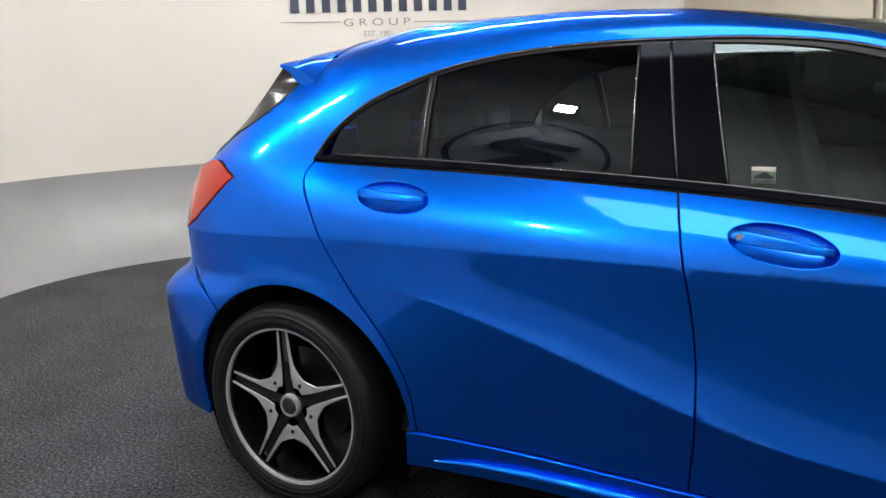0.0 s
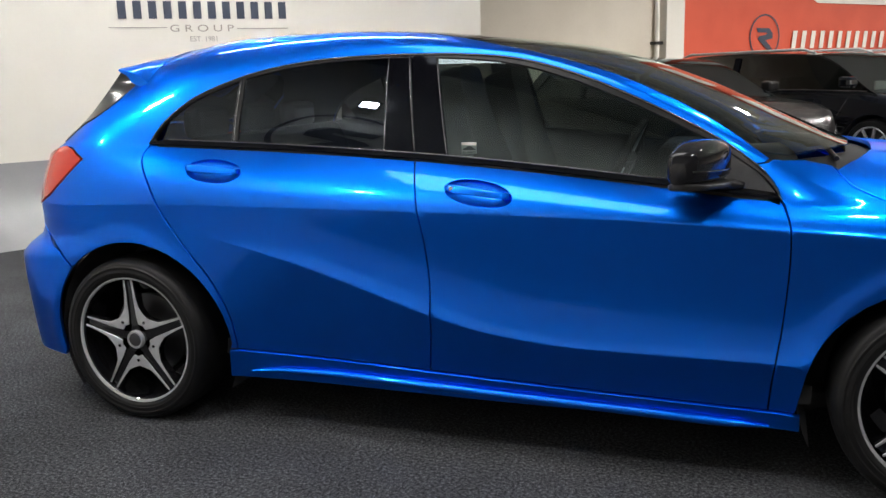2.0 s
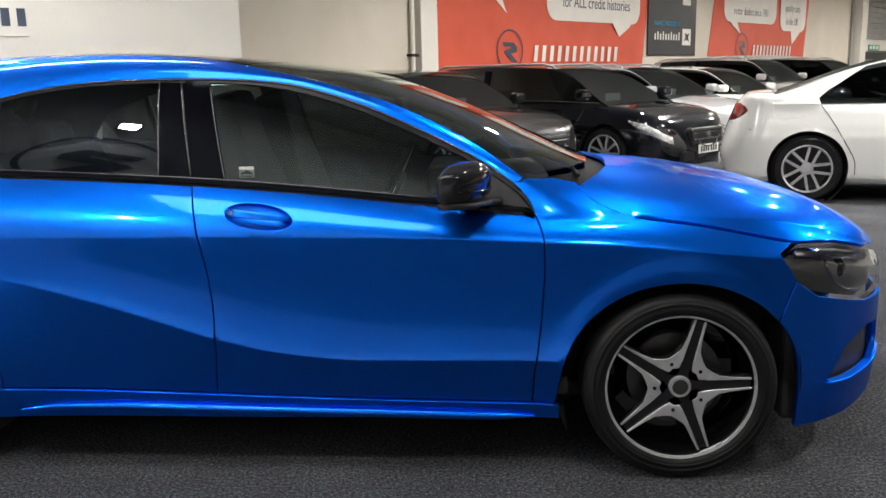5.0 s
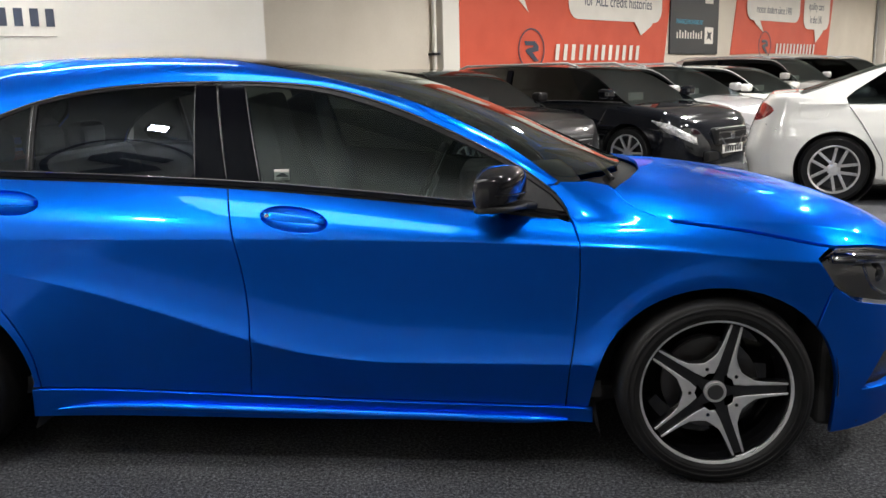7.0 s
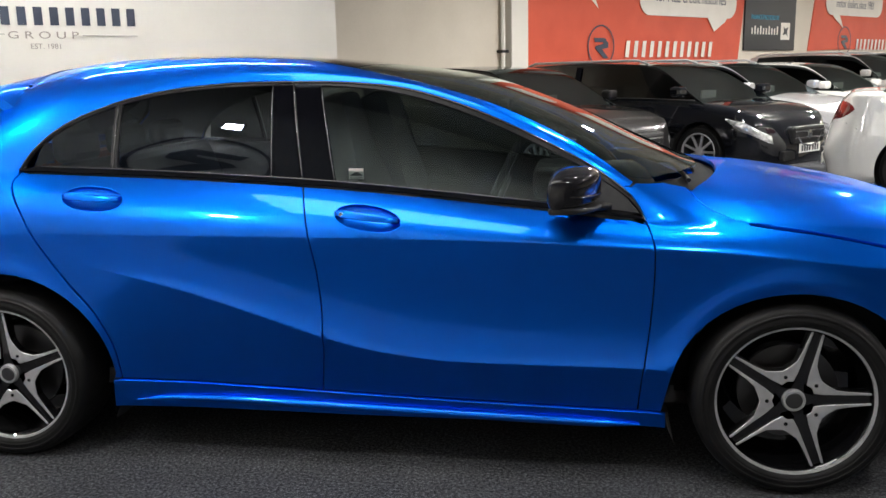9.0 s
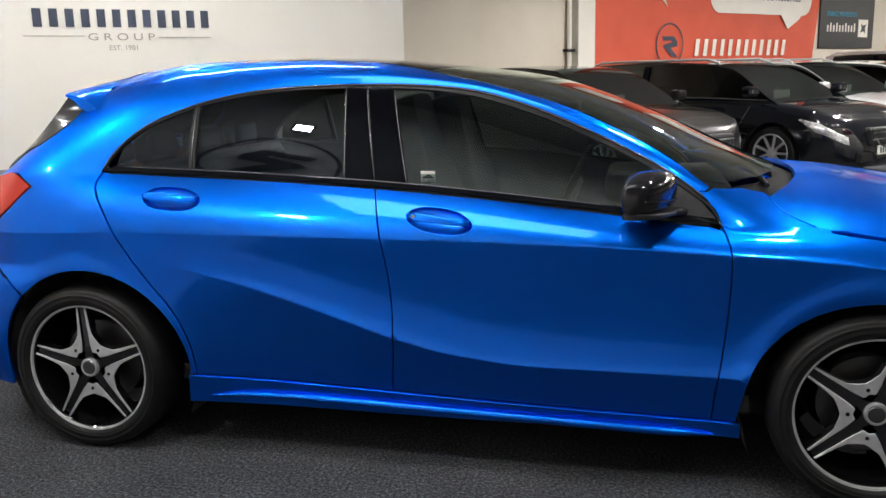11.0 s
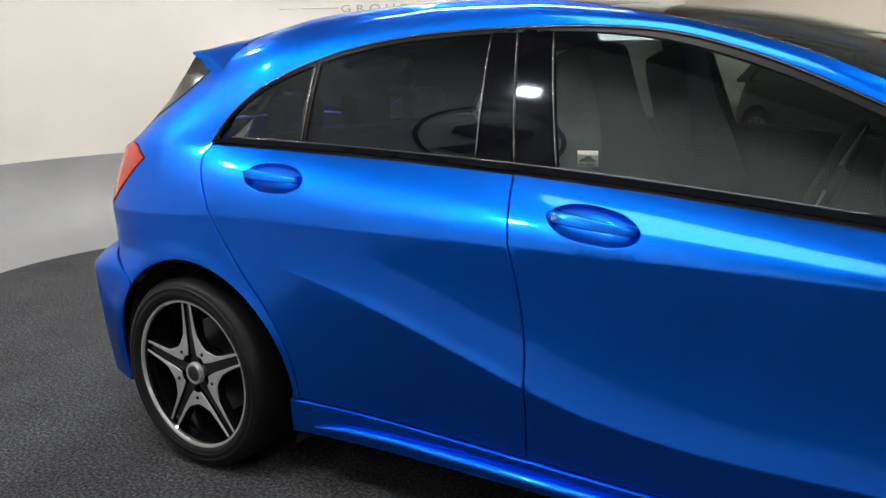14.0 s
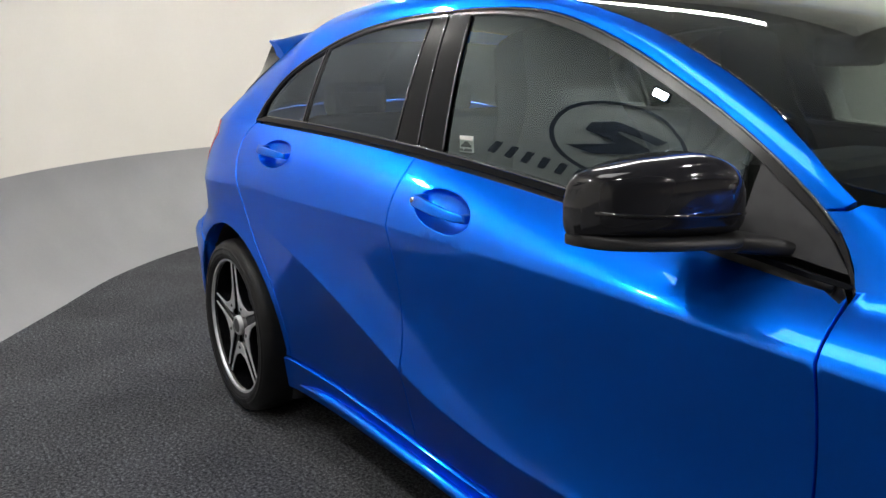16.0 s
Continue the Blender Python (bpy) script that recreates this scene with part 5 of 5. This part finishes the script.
part("badge", prism([(8.02, 1.93), (8.39, 1.93), (8.39, 2.28), (8.02, 2.28)], 0, .004, P), M_SIGN_WHITE, poster, "plain white square badge")
part("print_shape", prism([(8.1, 2.02), (8.22, 2.05), (8.3, 2.0), (8.28, 2.12), (8.33, 2.19), (8.2, 2.16), (8.12, 2.2), (8.15, 2.1)], .004, .006, P), M_SIGN_BLACK, poster)
part("print_shape", prism([(8.0, 2.78), (8.35, 2.78), (8.35, 2.9), (8.0, 2.9)], .0, .004, P), M_SIGN_WHITE, poster)

# a boxed pier beside the first banner, a pipe and a door frame further along
tagged(part("trim_pier", box((-.12, 0, 0), (.24, 4.6, .16), .01, m=FAR), M_WALL), "white boxed pier on the wall", "pier", kind="structure")
pipe = thing("wall_pipe", "white painted pipe clipped to the wall", "pipe")
part("tube", lathe([(.036, 0), (.036, 4.6)], 14, FAR @ Matrix.Translation((-.22, 0, .07)) @ pose(0, 0, 0, -90)), M_WALL, pipe, smooth=True)
part("clip", box((-.29, 1.66, .0), (-.15, 1.70, .13), .005, m=FAR), M_BLACK_SATIN, pipe)
tagged(part("trim_column", box((18.42, 0, 0), (18.9, 4.6, .3), .01, m=FAR), M_WALL), "white boxed column at the wall", "column", kind="structure")
pipe = thing("wall_pipe", "thin dark grey conduit clipped to the wall", "pipe")
part("tube", lathe([(.035, 0), (.035, 4.6)], 12, FAR @ Matrix.Translation((18.3, 0, .05)) @ pose(0, 0, 0, -90)), M_ROLLER, pipe, smooth=True)
shutter = thing("roller_shutter", "grey slatted roller shutter above a doorway", "shutter")
for k in range(14):
    part("slat", box((18.95, 2.26 + .165 * k, .02), (23.5, 2.418 + .165 * k, .05), .012, 1, m=FAR), M_ROLLER, shutter)
part("lintel", box((18.95, 1.90, .0), (23.5, 2.24, .08), .008, m=FAR), M_WALL, shutter)
part("header_box", box((19.1, 1.64, .0), (23.5, 1.86, .12), .008, m=FAR), M_CHARCOAL, shutter, "dark header under the lintel")
exit_sign = thing("exit_sign", "small green emergency exit sign on the lintel", "sign")
part("board", box((19.75, 1.92, .082), (20.75, 2.09, .11), .006, m=FAR), M_EXIT, exit_sign, "green sign board")
for k, (a, b) in enumerate(((19.85, 20.0), (20.1, 20.32), (20.42, 20.64))):
    part("symbol", box((a, 1.955, .111), (b, 2.055, .114), m=FAR), M_SIGN_WHITE, exit_sign, "pale bar in place of a symbol")


# ---- parked cars ----
def parked_car(name, label, at, heading, colour, metal, L, W, H, belt, hood, deck, xs, wheel_r, rims, estate, group="parked cars", plate="white"):
    """A simpler car: x forward from the rear axle's foot. xs: rear end, rear glass foot, roof rear, roof front, screen foot, nose."""
    t = thing(name, label, "car", group, at=(*at, 0), turn=heading)
    m_paint = paint("paint_" + colour[0], colour[1], metal, .3, 1.52)
    x_tail, x_rg, x_rr, x_rf, x_sf, x_nose, wb = xs
    hw = W / 2
    deck_z = deck

    zt = curve((x_tail, deck_z - .12), (x_tail + .12, deck_z - .015), (x_rg, deck_z), (x_rg + .5, belt + .008), (x_sf - .3, min(belt + .004, hood + .03)), (x_sf, hood), ((x_sf + x_nose) / 2, hood - .07), (x_nose - .25, hood - .165), (x_nose - .05, hood - .24), (x_nose, hood - .34))
    def half(x, z):
        a = np.clip((x - (x_nose - .75)) / .75, 0, 1)
        b = np.clip(((x_tail + .6) - x) / .6, 0, 1)
        k = (1 - .93 * a**4.5) ** .5 * (1 - .9 * b**3) ** .4
        return hw * k
    bm = bmesh.new()
    stations = sorted(set(np.round(np.concatenate([np.linspace(x_tail, x_tail + .3, 9), np.arange(-.5, .5, .032), np.linspace(.5, wb - .5, 14), np.arange(wb - .5, wb + .5, .032), np.linspace(x_nose - .32, x_nose, 12)]), 3)))
    share = curve((.19, .90), (.25, .965), (.38, .988), (.52, 1.0), (.64, .996), (.70, .980), (.76, .966), (.86, .935), (1.0, .90), (1.2, .87))

    def skin_y(x, z):
        return float(half(x, 0)) * float(share(z)) * (1 - .3 * max(0, z - (float(zt(x)) - .07)))

    def bend(x, z):
        """The tail leans forward and the nose back towards the top."""
        f, g = max(0, 1 - (x - x_tail) / .45), max(0, 1 - (x_nose - x) / .3)
        return x + f * .17 * max(0, (z - .50) / .55) ** 1.4 + f * .05 * max(0, (.42 - z) / .2) - g * .10 * max(0, (z - .38) / .3) ** 1.5
    rows = []
    for x in stations:
        top = float(zt(x))
        sec = [(skin_y(x, z), z) for z in np.linspace(.19, top - .05, 24)]
        ye = sec[-1][0]
        sec += [(ye - .012, top - .025), (ye - .045, top - .004), (ye * .85, top + .004), (ye * .4, top + .025), (0, top + .03)]
        ring = []
        for s in (1, -1):
            for y, z in (sec if s == 1 else sec[-2::-1]):
                ring.append(bm.verts.new((bend(x, z), s * y, z)))
        rows.append(ring)
    n = len(rows[0])
    for a, b in zip(rows, rows[1:]):
        for k in range(n - 1):
            q = [a[k], b[k], b[k + 1], a[k + 1]]
            c = sum((v.co for v in q), Vector()) / 4
            if min(math.hypot(c.x, c.z - wheel_r), math.hypot(c.x - wb, c.z - wheel_r)) < wheel_r + .045 and c.z < wheel_r * 2 + .1:
                continue
            bm.faces.new(q)
    bm.faces.new(rows[0])
    bm.faces.new(rows[-1][::-1])
    # round off the arch edges
    for v in bm.verts:
        for wx in (0, wb):
            d = Vector((v.co.x - wx, 0, v.co.z - wheel_r))
            r = wheel_r + .045
            if v.is_boundary and d.length < r + .034 and v.co.z > .2:
                d = d.normalized() * r
                v.co.x, v.co.z = wx + d.x, wheel_r + d.z
    bmesh.ops.recalc_face_normals(bm, faces=bm.faces)
    soft_edges(part("body", bm, m_paint, t), 60)
    # glasshouse: pillars and roof in paint, panes between
    yb, yr = hw * .90, hw * .67
    roof = curve((x_rg, deck_z), (x_rr, H - .035), ((x_rr + x_rf) / 2, H), (x_rf, H - .05), (x_sf, hood))
    line = np.linspace(x_rg + .001, x_sf - .001, 30)
    foot = lambda x: belt + (hood - belt) * max(0, (x - x_rf) / (x_sf - x_rf)) * .55
    gm = bmesh.new()
    left, right = [], []
    pm = bmesh.new()
    prow = []
    band = .11 if H > 1.6 else .075
    for x in line:
        zr = float(roof(x))
        zf = min(foot(x), zr - .004)
        k = (zr - zf) / max(H - belt, .1)
        yt = yb + (yr - yb) * min(1, k)
        left.append((gm.verts.new((x, yb * .985, zf)), gm.verts.new((x, yt * 1.0, zr - .03 * k))))
        right.append((gm.verts.new((x, -yb * .985, zf)), gm.verts.new((x, -yt * 1.0, zr - .03 * k))))
        prow.append([pm.verts.new((x, s * y, z)) for s, y, z in ((1, yt + .004, zr - band * k), (1, yt - .01, zr - .008), (1, yt * .8, zr + .006), (1, 0, zr + .016), (-1, yt * .8, zr + .006), (-1, yt - .01, zr - .008), (-1, yt + .004, zr - band * k))])
    for a, b in zip(left, left[1:]):
        gm.faces.new((a[0], b[0], b[1], a[1]))
    for a, b in zip(right, right[1:]):
        gm.faces.new((a[0], a[1], b[1], b[0]))
    soft_edges(part("side_glass", gm, M_FAR_SIDE, t, "dark side glass"), 60)
    screens, backlight = bmesh.new(), bmesh.new()
    for (a, xa), (b, xb) in zip(zip(prow, line), zip(prow[1:], line[1:])):
        xm = (xa + xb) / 2
        glassy = xm > x_rf + .02 or xm < x_rr - .02
        for k in range(6):
            if glassy and 1 <= k <= 4:
                pane = screens if xm > x_rf else backlight
                pane.faces.new([pane.verts.new(v.co) for v in (a[k], b[k], b[k + 1], a[k + 1])])
            else:
                pm.faces.new((a[k], b[k], b[k + 1], a[k + 1]))
    for pane in (screens, backlight):
        bmesh.ops.remove_doubles(pane, verts=pane.verts, dist=1e-4)
    soft_edges(part("rear_window", backlight, M_FAR_GLASS, t), 50)
    soft_edges(part("roof", pm, m_paint, t), 50)
    soft_edges(part("windscreen", screens, M_FAR_GLASS, t, "raked windscreen"), 50)
    for xp, wd in ((x_rr + (x_rf - x_rr) * .52, .045),):
        for s in (1, -1):
            zr = float(roof(xp))
            zf = foot(xp)
            part("pillar", prism([(xp - wd, zf), (xp + wd, zf), (xp + wd - .06, zr - .06), (xp - wd - .06, zr - .06)], -.004, .012, Matrix(((1, 0, 0, 0), (0, s * (yr - yb) / (zr - zf), s, s * (yb + .0 - (yr - yb) / (zr - zf) * zf)), (0, 1, 0, 0), (0, 0, 0, 1)))), M_BLACK_GLOSS, t)
    if not estate:
        for s in (1, -1):
            tip = x_rr - .18 if x_rr < .4 else .10
            zr = float(roof(x_rr + .3))
            zf = foot(x_rg)
            up = [(x, float(roof(x)) - .02) for x in np.linspace(tip + (.34 if x_rr < .4 else .40), x_rg + .02, 14)]
            part("rear_pillar", prism([(x_rg + .0, zf), (tip, zf), (tip - .025, zf + .06), (tip + .05, zf + .13)] + up, -.004, .010, Matrix(((1, 0, 0, 0), (0, s * (yr - yb) / (zr - zf), s, s * (yb - (yr - yb) / (zr - zf) * zf)), (0, 1, 0, 0), (0, 0, 0, 1)))), m_paint, t)
    else:
        for s in (1, -1):
            zf, zr = foot(x_rr), float(roof(x_rr + .25))
            up = [(x, float(roof(x)) - .03) for x in np.linspace(x_rr + .16, x_rg + .02, 10)]
            part("rear_pillar", prism([(x_rg, zf), (x_rr + .12, zf), (x_rr + .05, zf + .05), (x_rr + .10, zf + .2)] + up, -.004, .010, Matrix(((1, 0, 0, 0), (0, s * (yr - yb) / (zr - zf), s, s * (yb - (yr - yb) / (zr - zf) * zf)), (0, 1, 0, 0), (0, 0, 0, 1)))), m_paint, t)
    # dark inside
    part("cabin", box((x_rg + .3, -yr * .9, .3), (x_sf - .4, yr * .9, belt - .02), .03), M_DARK, t)
    for s in (-1, 1):
        part("seat_back", box((x_rr + (x_rf - x_rr) * .55 - .1, s * .37 - .22, belt - .3), (x_rr + (x_rf - x_rr) * .55 + .04, s * .37 + .22, H - .33), .05), M_SEAT, t)
    # wheels
    for wx in (0, wb):
        for s in (-1, 1):
            w = new("wheel")
            w.parent = t
            w.matrix_basis = Matrix.Translation((wx, s * (hw - .11), wheel_r)) @ pose(0, 0, 0, -90 * s)
            r = wheel_r
            soft_edges(part("tyre", lathe([(r * .70, -.1), (r * .9, -.11), (r * .985, -.08), (r, 0), (r * .985, .075), (r * .9, .105), (r * .72, .10), (r * .70, .085)], 40), M_TYRE, w), 40)
            soft_edges(part("rim", lathe([(r * .72, .095), (r * .69, .098), (r * .66, .07), (r * .62, -.05), (.05, -.06)], 40), M_RIM_SHADE, w), 40)
            soft_edges(part("rim_lip", lathe([(r * .725, .092), (r * .725, .104), (r * .70, .106), (r * .672, .098), (r * .665, .08)], 40), M_SILVER_WHEEL, w), 40)
            spokes = bmesh.new()
            for k in range(rims):
                a = 360 * k / rims
                for off in ((-.026, .026) if rims == 5 else (0,)):
                    add_box(spokes, (.04, off - .014, .05), (r * .69, off + .014, .084), .004, 1, pose(0, 0, 0, 0, 0, a + off * 260))
            add_lathe(spokes, [(0, .088), (.03, .088), (.06, .08), (.065, .05)], 20)
            part("spokes", spokes, M_SILVER_WHEEL, w, "silver alloy spokes")
            part("well", lathe([(r + .05, .085), (r + .055, -.2), (.0, -.22)], 28), M_DARK, w)
    # lamps, grille, plates, mirrors
    for s in (-1, 1):
        high = curve((-.62, -.175), (-.4, -.215), (-.25, -.268), (-.1, -.375))
        low = curve((-.62, -.20), (-.4, -.325), (-.25, -.395), (-.1, -.49))
        lamp = bmesh.new()
        grid = []
        for d in np.linspace(-.62, -.1, 18):
            x = x_nose + d
            a, c = hood + float(low(d)), hood + float(high(d))
            zs = [a + (c - a) * q / 5 for q in range(6)]
            grid.append([lamp.verts.new((bend(x, z), s * (skin_y(x, z) + (.008 if 0 < q < 5 else -.006)), z)) for q, z in enumerate(zs)])
        for a, c in zip(grid, grid[1:]):
            for q in range(5):
                lamp.faces.new((a[q], c[q], c[q + 1], a[q + 1]))
        bmesh.ops.recalc_face_normals(lamp, faces=lamp.faces)
        for f in lamp.faces:
            f.smooth = True
        part("headlamp", lamp, M_FAR_LAMP, t, "clear headlamp")
        low = curve((0, -.29), (.1, -.28), (.25, -.225), (.32, -.175))
        high = curve((0, -.12), (.1, -.095), (.26, -.13), (.32, -.17))
        lamp = bmesh.new()
        grid = []
        for d in np.linspace(.006, .32, 18):
            x = x_tail + d * .72
            a, c = deck_z + float(low(d)), deck_z + float(high(d))
            zs = [a + (c - a) * q / 5 for q in range(6)]
            grid.append([lamp.verts.new((bend(x, z), s * (skin_y(x, z) + (.009 if 0 < q < 5 else -.004)), z)) for q, z in enumerate(zs)])
        for a, c in zip(grid, grid[1:]):
            for q in range(5):
                lamp.faces.new((a[q], c[q], c[q + 1], a[q + 1]))
        bmesh.ops.recalc_face_normals(lamp, faces=lamp.faces)
        for f in lamp.faces:
            f.smooth = True
        part("tail_lamp", lamp, M_DARK_RED, t, "dark red tail lamp")
        for gap in ([(.10 if x_rr > .4 else x_rr - .1, belt - .01), (.22, .80), (.36, .56), (.43, .42), (.44, .28)], [(wb * .52, belt - .01), (wb * .53, .6), (wb * .52, .28)], [(wb - .33, belt - .06), (wb - .47, .6), (wb - .47, .30)]):
            g = smooth_line(gap, 4)
            part("door_gap", tube([(x, s * (skin_y(x, z) - .001), z) for x, z in g], .0045, 6), M_DARK, t)
        tz = deck_z - .30
        part("bumper_gap", tube([(bend(x, z), s * (skin_y(x, z) - .001), z) for x, z in ((x_tail + .06, tz), (x_tail + .18, tz - .01), (x_tail + .30, tz - .06), (-wheel_r - .02, tz - .16))], .0035, 6), M_DARK, t)
        if s < 0:
            f = [(x, -(skin_y(x, z) - .001), z) for x, z in ((-.34, .985), (-.20, .99), (-.08, .985), (-.07, .92), (-.09, .855), (-.20, .845), (-.33, .85), (-.345, .92), (-.34, .985))]
            if x_rr > .4:
                part("fuel_flap_gap", tube(f, .003, 6), M_PLATE, t)
        part("door_mirror", box((x_sf - .32, s * (hw + .09) - .10, belt + .03), (x_sf - .16, s * (hw + .09) + .08, belt + .16), .04, 3), m_paint, t)
        part("door_handle", box((wb * .36, s * hw * .985 - .012, belt - .12), (wb * .36 + .2, s * hw * .985 + .012, belt - .09), .008), m_paint, t)
    gy = hw * .42
    part("grille", box((x_nose - .16, -gy, hood - .50), (x_nose + .006, gy, hood - .29), .03, 2), M_BLACK_SATIN, t, "black grille")
    part("grille_bar", tube([(x_nose - .02, -gy, hood - .30), (x_nose + .012, -gy * .5, hood - .50), (x_nose + .016, 0, hood - .53), (x_nose + .012, gy * .5, hood - .50), (x_nose - .02, gy, hood - .30)], .012), M_CHROME, t, "chrome grille bar")
    for dz in (.35, .43):
        part("grille_slat", box((x_nose - .01, -gy * .92, hood - dz - .009), (x_nose + .012, gy * .92, hood - dz + .009), .004, 1), M_CHROME, t, "chrome grille slat")
    part("badge", lathe([(0, .01), (.05, .008), (.055, 0)], 20, Matrix.Translation((x_nose + .006, 0, hood - .39)) @ pose(0, 0, 0, 0, 90)), M_CHROME, t, "plain round badge")
    part("lower_intake", box((x_nose - .2, -hw * .62, .24), (x_nose - .012, hw * .62, .36), .02), M_BLACK_SATIN, t)
    for x, s in ((x_nose + .01, 1), (x_tail - .012, -1)):
        pl = part("number_plate", box((x - .006, -.26, .32), (x + .006, .26, .43), .003), M_PLATE, t, "plate with plain bars")
        for k in range(7):
            y = -.21 + .06 * k + (.02 if k > 3 else 0)
            part("plate_bar", box((x + s * .006 - .001, y, .34), (x + s * .006 + .001, y + .04, .41)), M_SIGN_BLACK, pl)
    part("window_card", box((x_sf - .52, -.1, hood + .02), (x_sf - .50, .25, hood + .14), m=None), M_SIGN_WHITE, t, "white sale card inside the screen")
    if estate:
        for s in (-1, 1):
            part("window_strip", tube([(x, s * (yb * .99 + .006), foot(x) + .006) for x in np.linspace(x_rg + .35, x_sf - .12, 14)], .008, 6), M_CHROME, t, "bright strip under the side windows")
            part("roof_rail", tube([(x_rr + .05, s * yr * .93, H - .03), (x_rr + .2, s * yr * .93, H + .016), (x_rf - .2, s * yr * .93, H + .012), (x_rf - .02, s * yr * .93, H - .04)], .018), M_SILVER_WHEEL, t, "silver roof rail")
    return t


M_FAR_GLASS = glass("parked_car_glass", (.22, .25, .24), gloss=.3, sheen=(.8, .95, 1))
M_FAR_SIDE = glass("parked_side_glass", (.10, .11, .115), gloss=.12)
M_DARK_RED = shader("dark_red_lamp", (.16, .008, .01), .12, coat_weight=1.0)
M_FAR_LAMP = mottled(shader("parked_headlamp", (.5, .5, .52), .2, .5, coat_weight=1.0), (.18, .18, .19), (.75, .75, .77), 26, rough=(.1, .3))
# near-black colour puts the shade inside the wheels into the rim barrel
M_RIM_SHADE = shader("parked_rim_shadow", (.03, .03, .032), .4)
M_SILVER_WHEEL = mottled(shader("parked_silver_wheel", (.6, .6, .61), .35, .6), (.52, .52, .53), (.64, .64, .65), 30)
HEAD = math.degrees(math.atan2(-FAR_DIR.x, FAR_DIR.y))      # nose out from the wall
ESTATE = (-1.05, -.75, -.55, 1.75, 2.75, 3.72, 2.75)
HATCH_XS = (-.75, -.55, -.1, 1.55, 2.45, 3.5, 2.65)
SALOON = (-.88, -.36, .80, 1.85, 2.85, 3.78, 2.95)
SUV_XS = (-.85, -.72, -.5, 1.6, 2.35, 3.5, 2.65)


def parked_at(nose_x, nose_y, x_nose, heading):
    d = Vector((math.cos(radians(heading)), math.sin(radians(heading))))
    p = Vector((nose_x, nose_y)) - d * x_nose
    return (p.x, p.y)


row = Vector((FAR_DIR.x, FAR_DIR.y)) * 2.55
nose = Vector((4.85, 7.6))
back = Vector((-.757, .653)) * .55
parked_car("estate_car", "black estate car with silver roof rails, nose out from the wall", parked_at(*nose, 3.72, HEAD), HEAD, ("black", (.004, .0048, .0075)), .0, 4.8, 1.84, 1.47, .98, .93, 1.02, ESTATE, .33, 9, True)
parked_car("hatchback_car", "dark grey hatchback, nose out from the wall", parked_at(2.78, 6.45, 3.5, HEAD), HEAD, ("dark_grey", (.022, .021, .022)), .6, 4.3, 1.78, 1.44, .95, .93, 1.0, HATCH_XS, .32, 10, False)
parked_car("estate_car", "silver estate car with roof rails, nose out from the wall", parked_at(*(nose + back + row * 1.0), 3.72, HEAD), HEAD, ("silver", (.45, .45, .46)), .4, 4.8, 1.82, 1.47, .98, .93, 1.02, ESTATE, .33, 9, True)
parked_car("hatchback_car", "white hatchback among parked cars", parked_at(*(nose + back + row * 2.0), 3.5, HEAD), HEAD, ("white", (.72, .71, .68)), .0, 4.3, 1.78, 1.44, .95, .93, 1.0, HATCH_XS, .32, 10, False)
parked_car("suv_car", "silver grey four-by-four with roof rails among parked cars", parked_at(*(nose + back * 1.6 + row * 3.0), 3.5, HEAD), HEAD, ("silver_grey", (.40, .39, .38)), .35, 4.6, 1.88, 1.61, 1.12, 1.08, 1.15, SUV_XS, .36, 5, True)
parked_car("suv_car", "black four-by-four far down the row", parked_at(*(nose + back + row * 4.1), 3.5, HEAD), HEAD, ("black_far", (.005, .005, .006)), .0, 4.6, 1.88, 1.60, 1.10, 1.06, 1.13, SUV_XS, .36, 5, True)
parked_car("hatchback_car", "white hatchback at the row's end", parked_at(*(nose + back + row * 5.1), 3.5, HEAD), HEAD, ("white_far", (.72, .71, .68)), .0, 4.3, 1.78, 1.45, .95, .93, 1.0, HATCH_XS, .32, 5, False)
WHITE_TURN = -18.0
parked_car("saloon_car", "white saloon car with silver twin-spoke wheels", (5.56, 6.17), WHITE_TURN, ("white_saloon", (.76, .755, .73)), .0, 4.9, 1.86, 1.46, .98, .95, 1.09, SALOON, .335, 5, False)
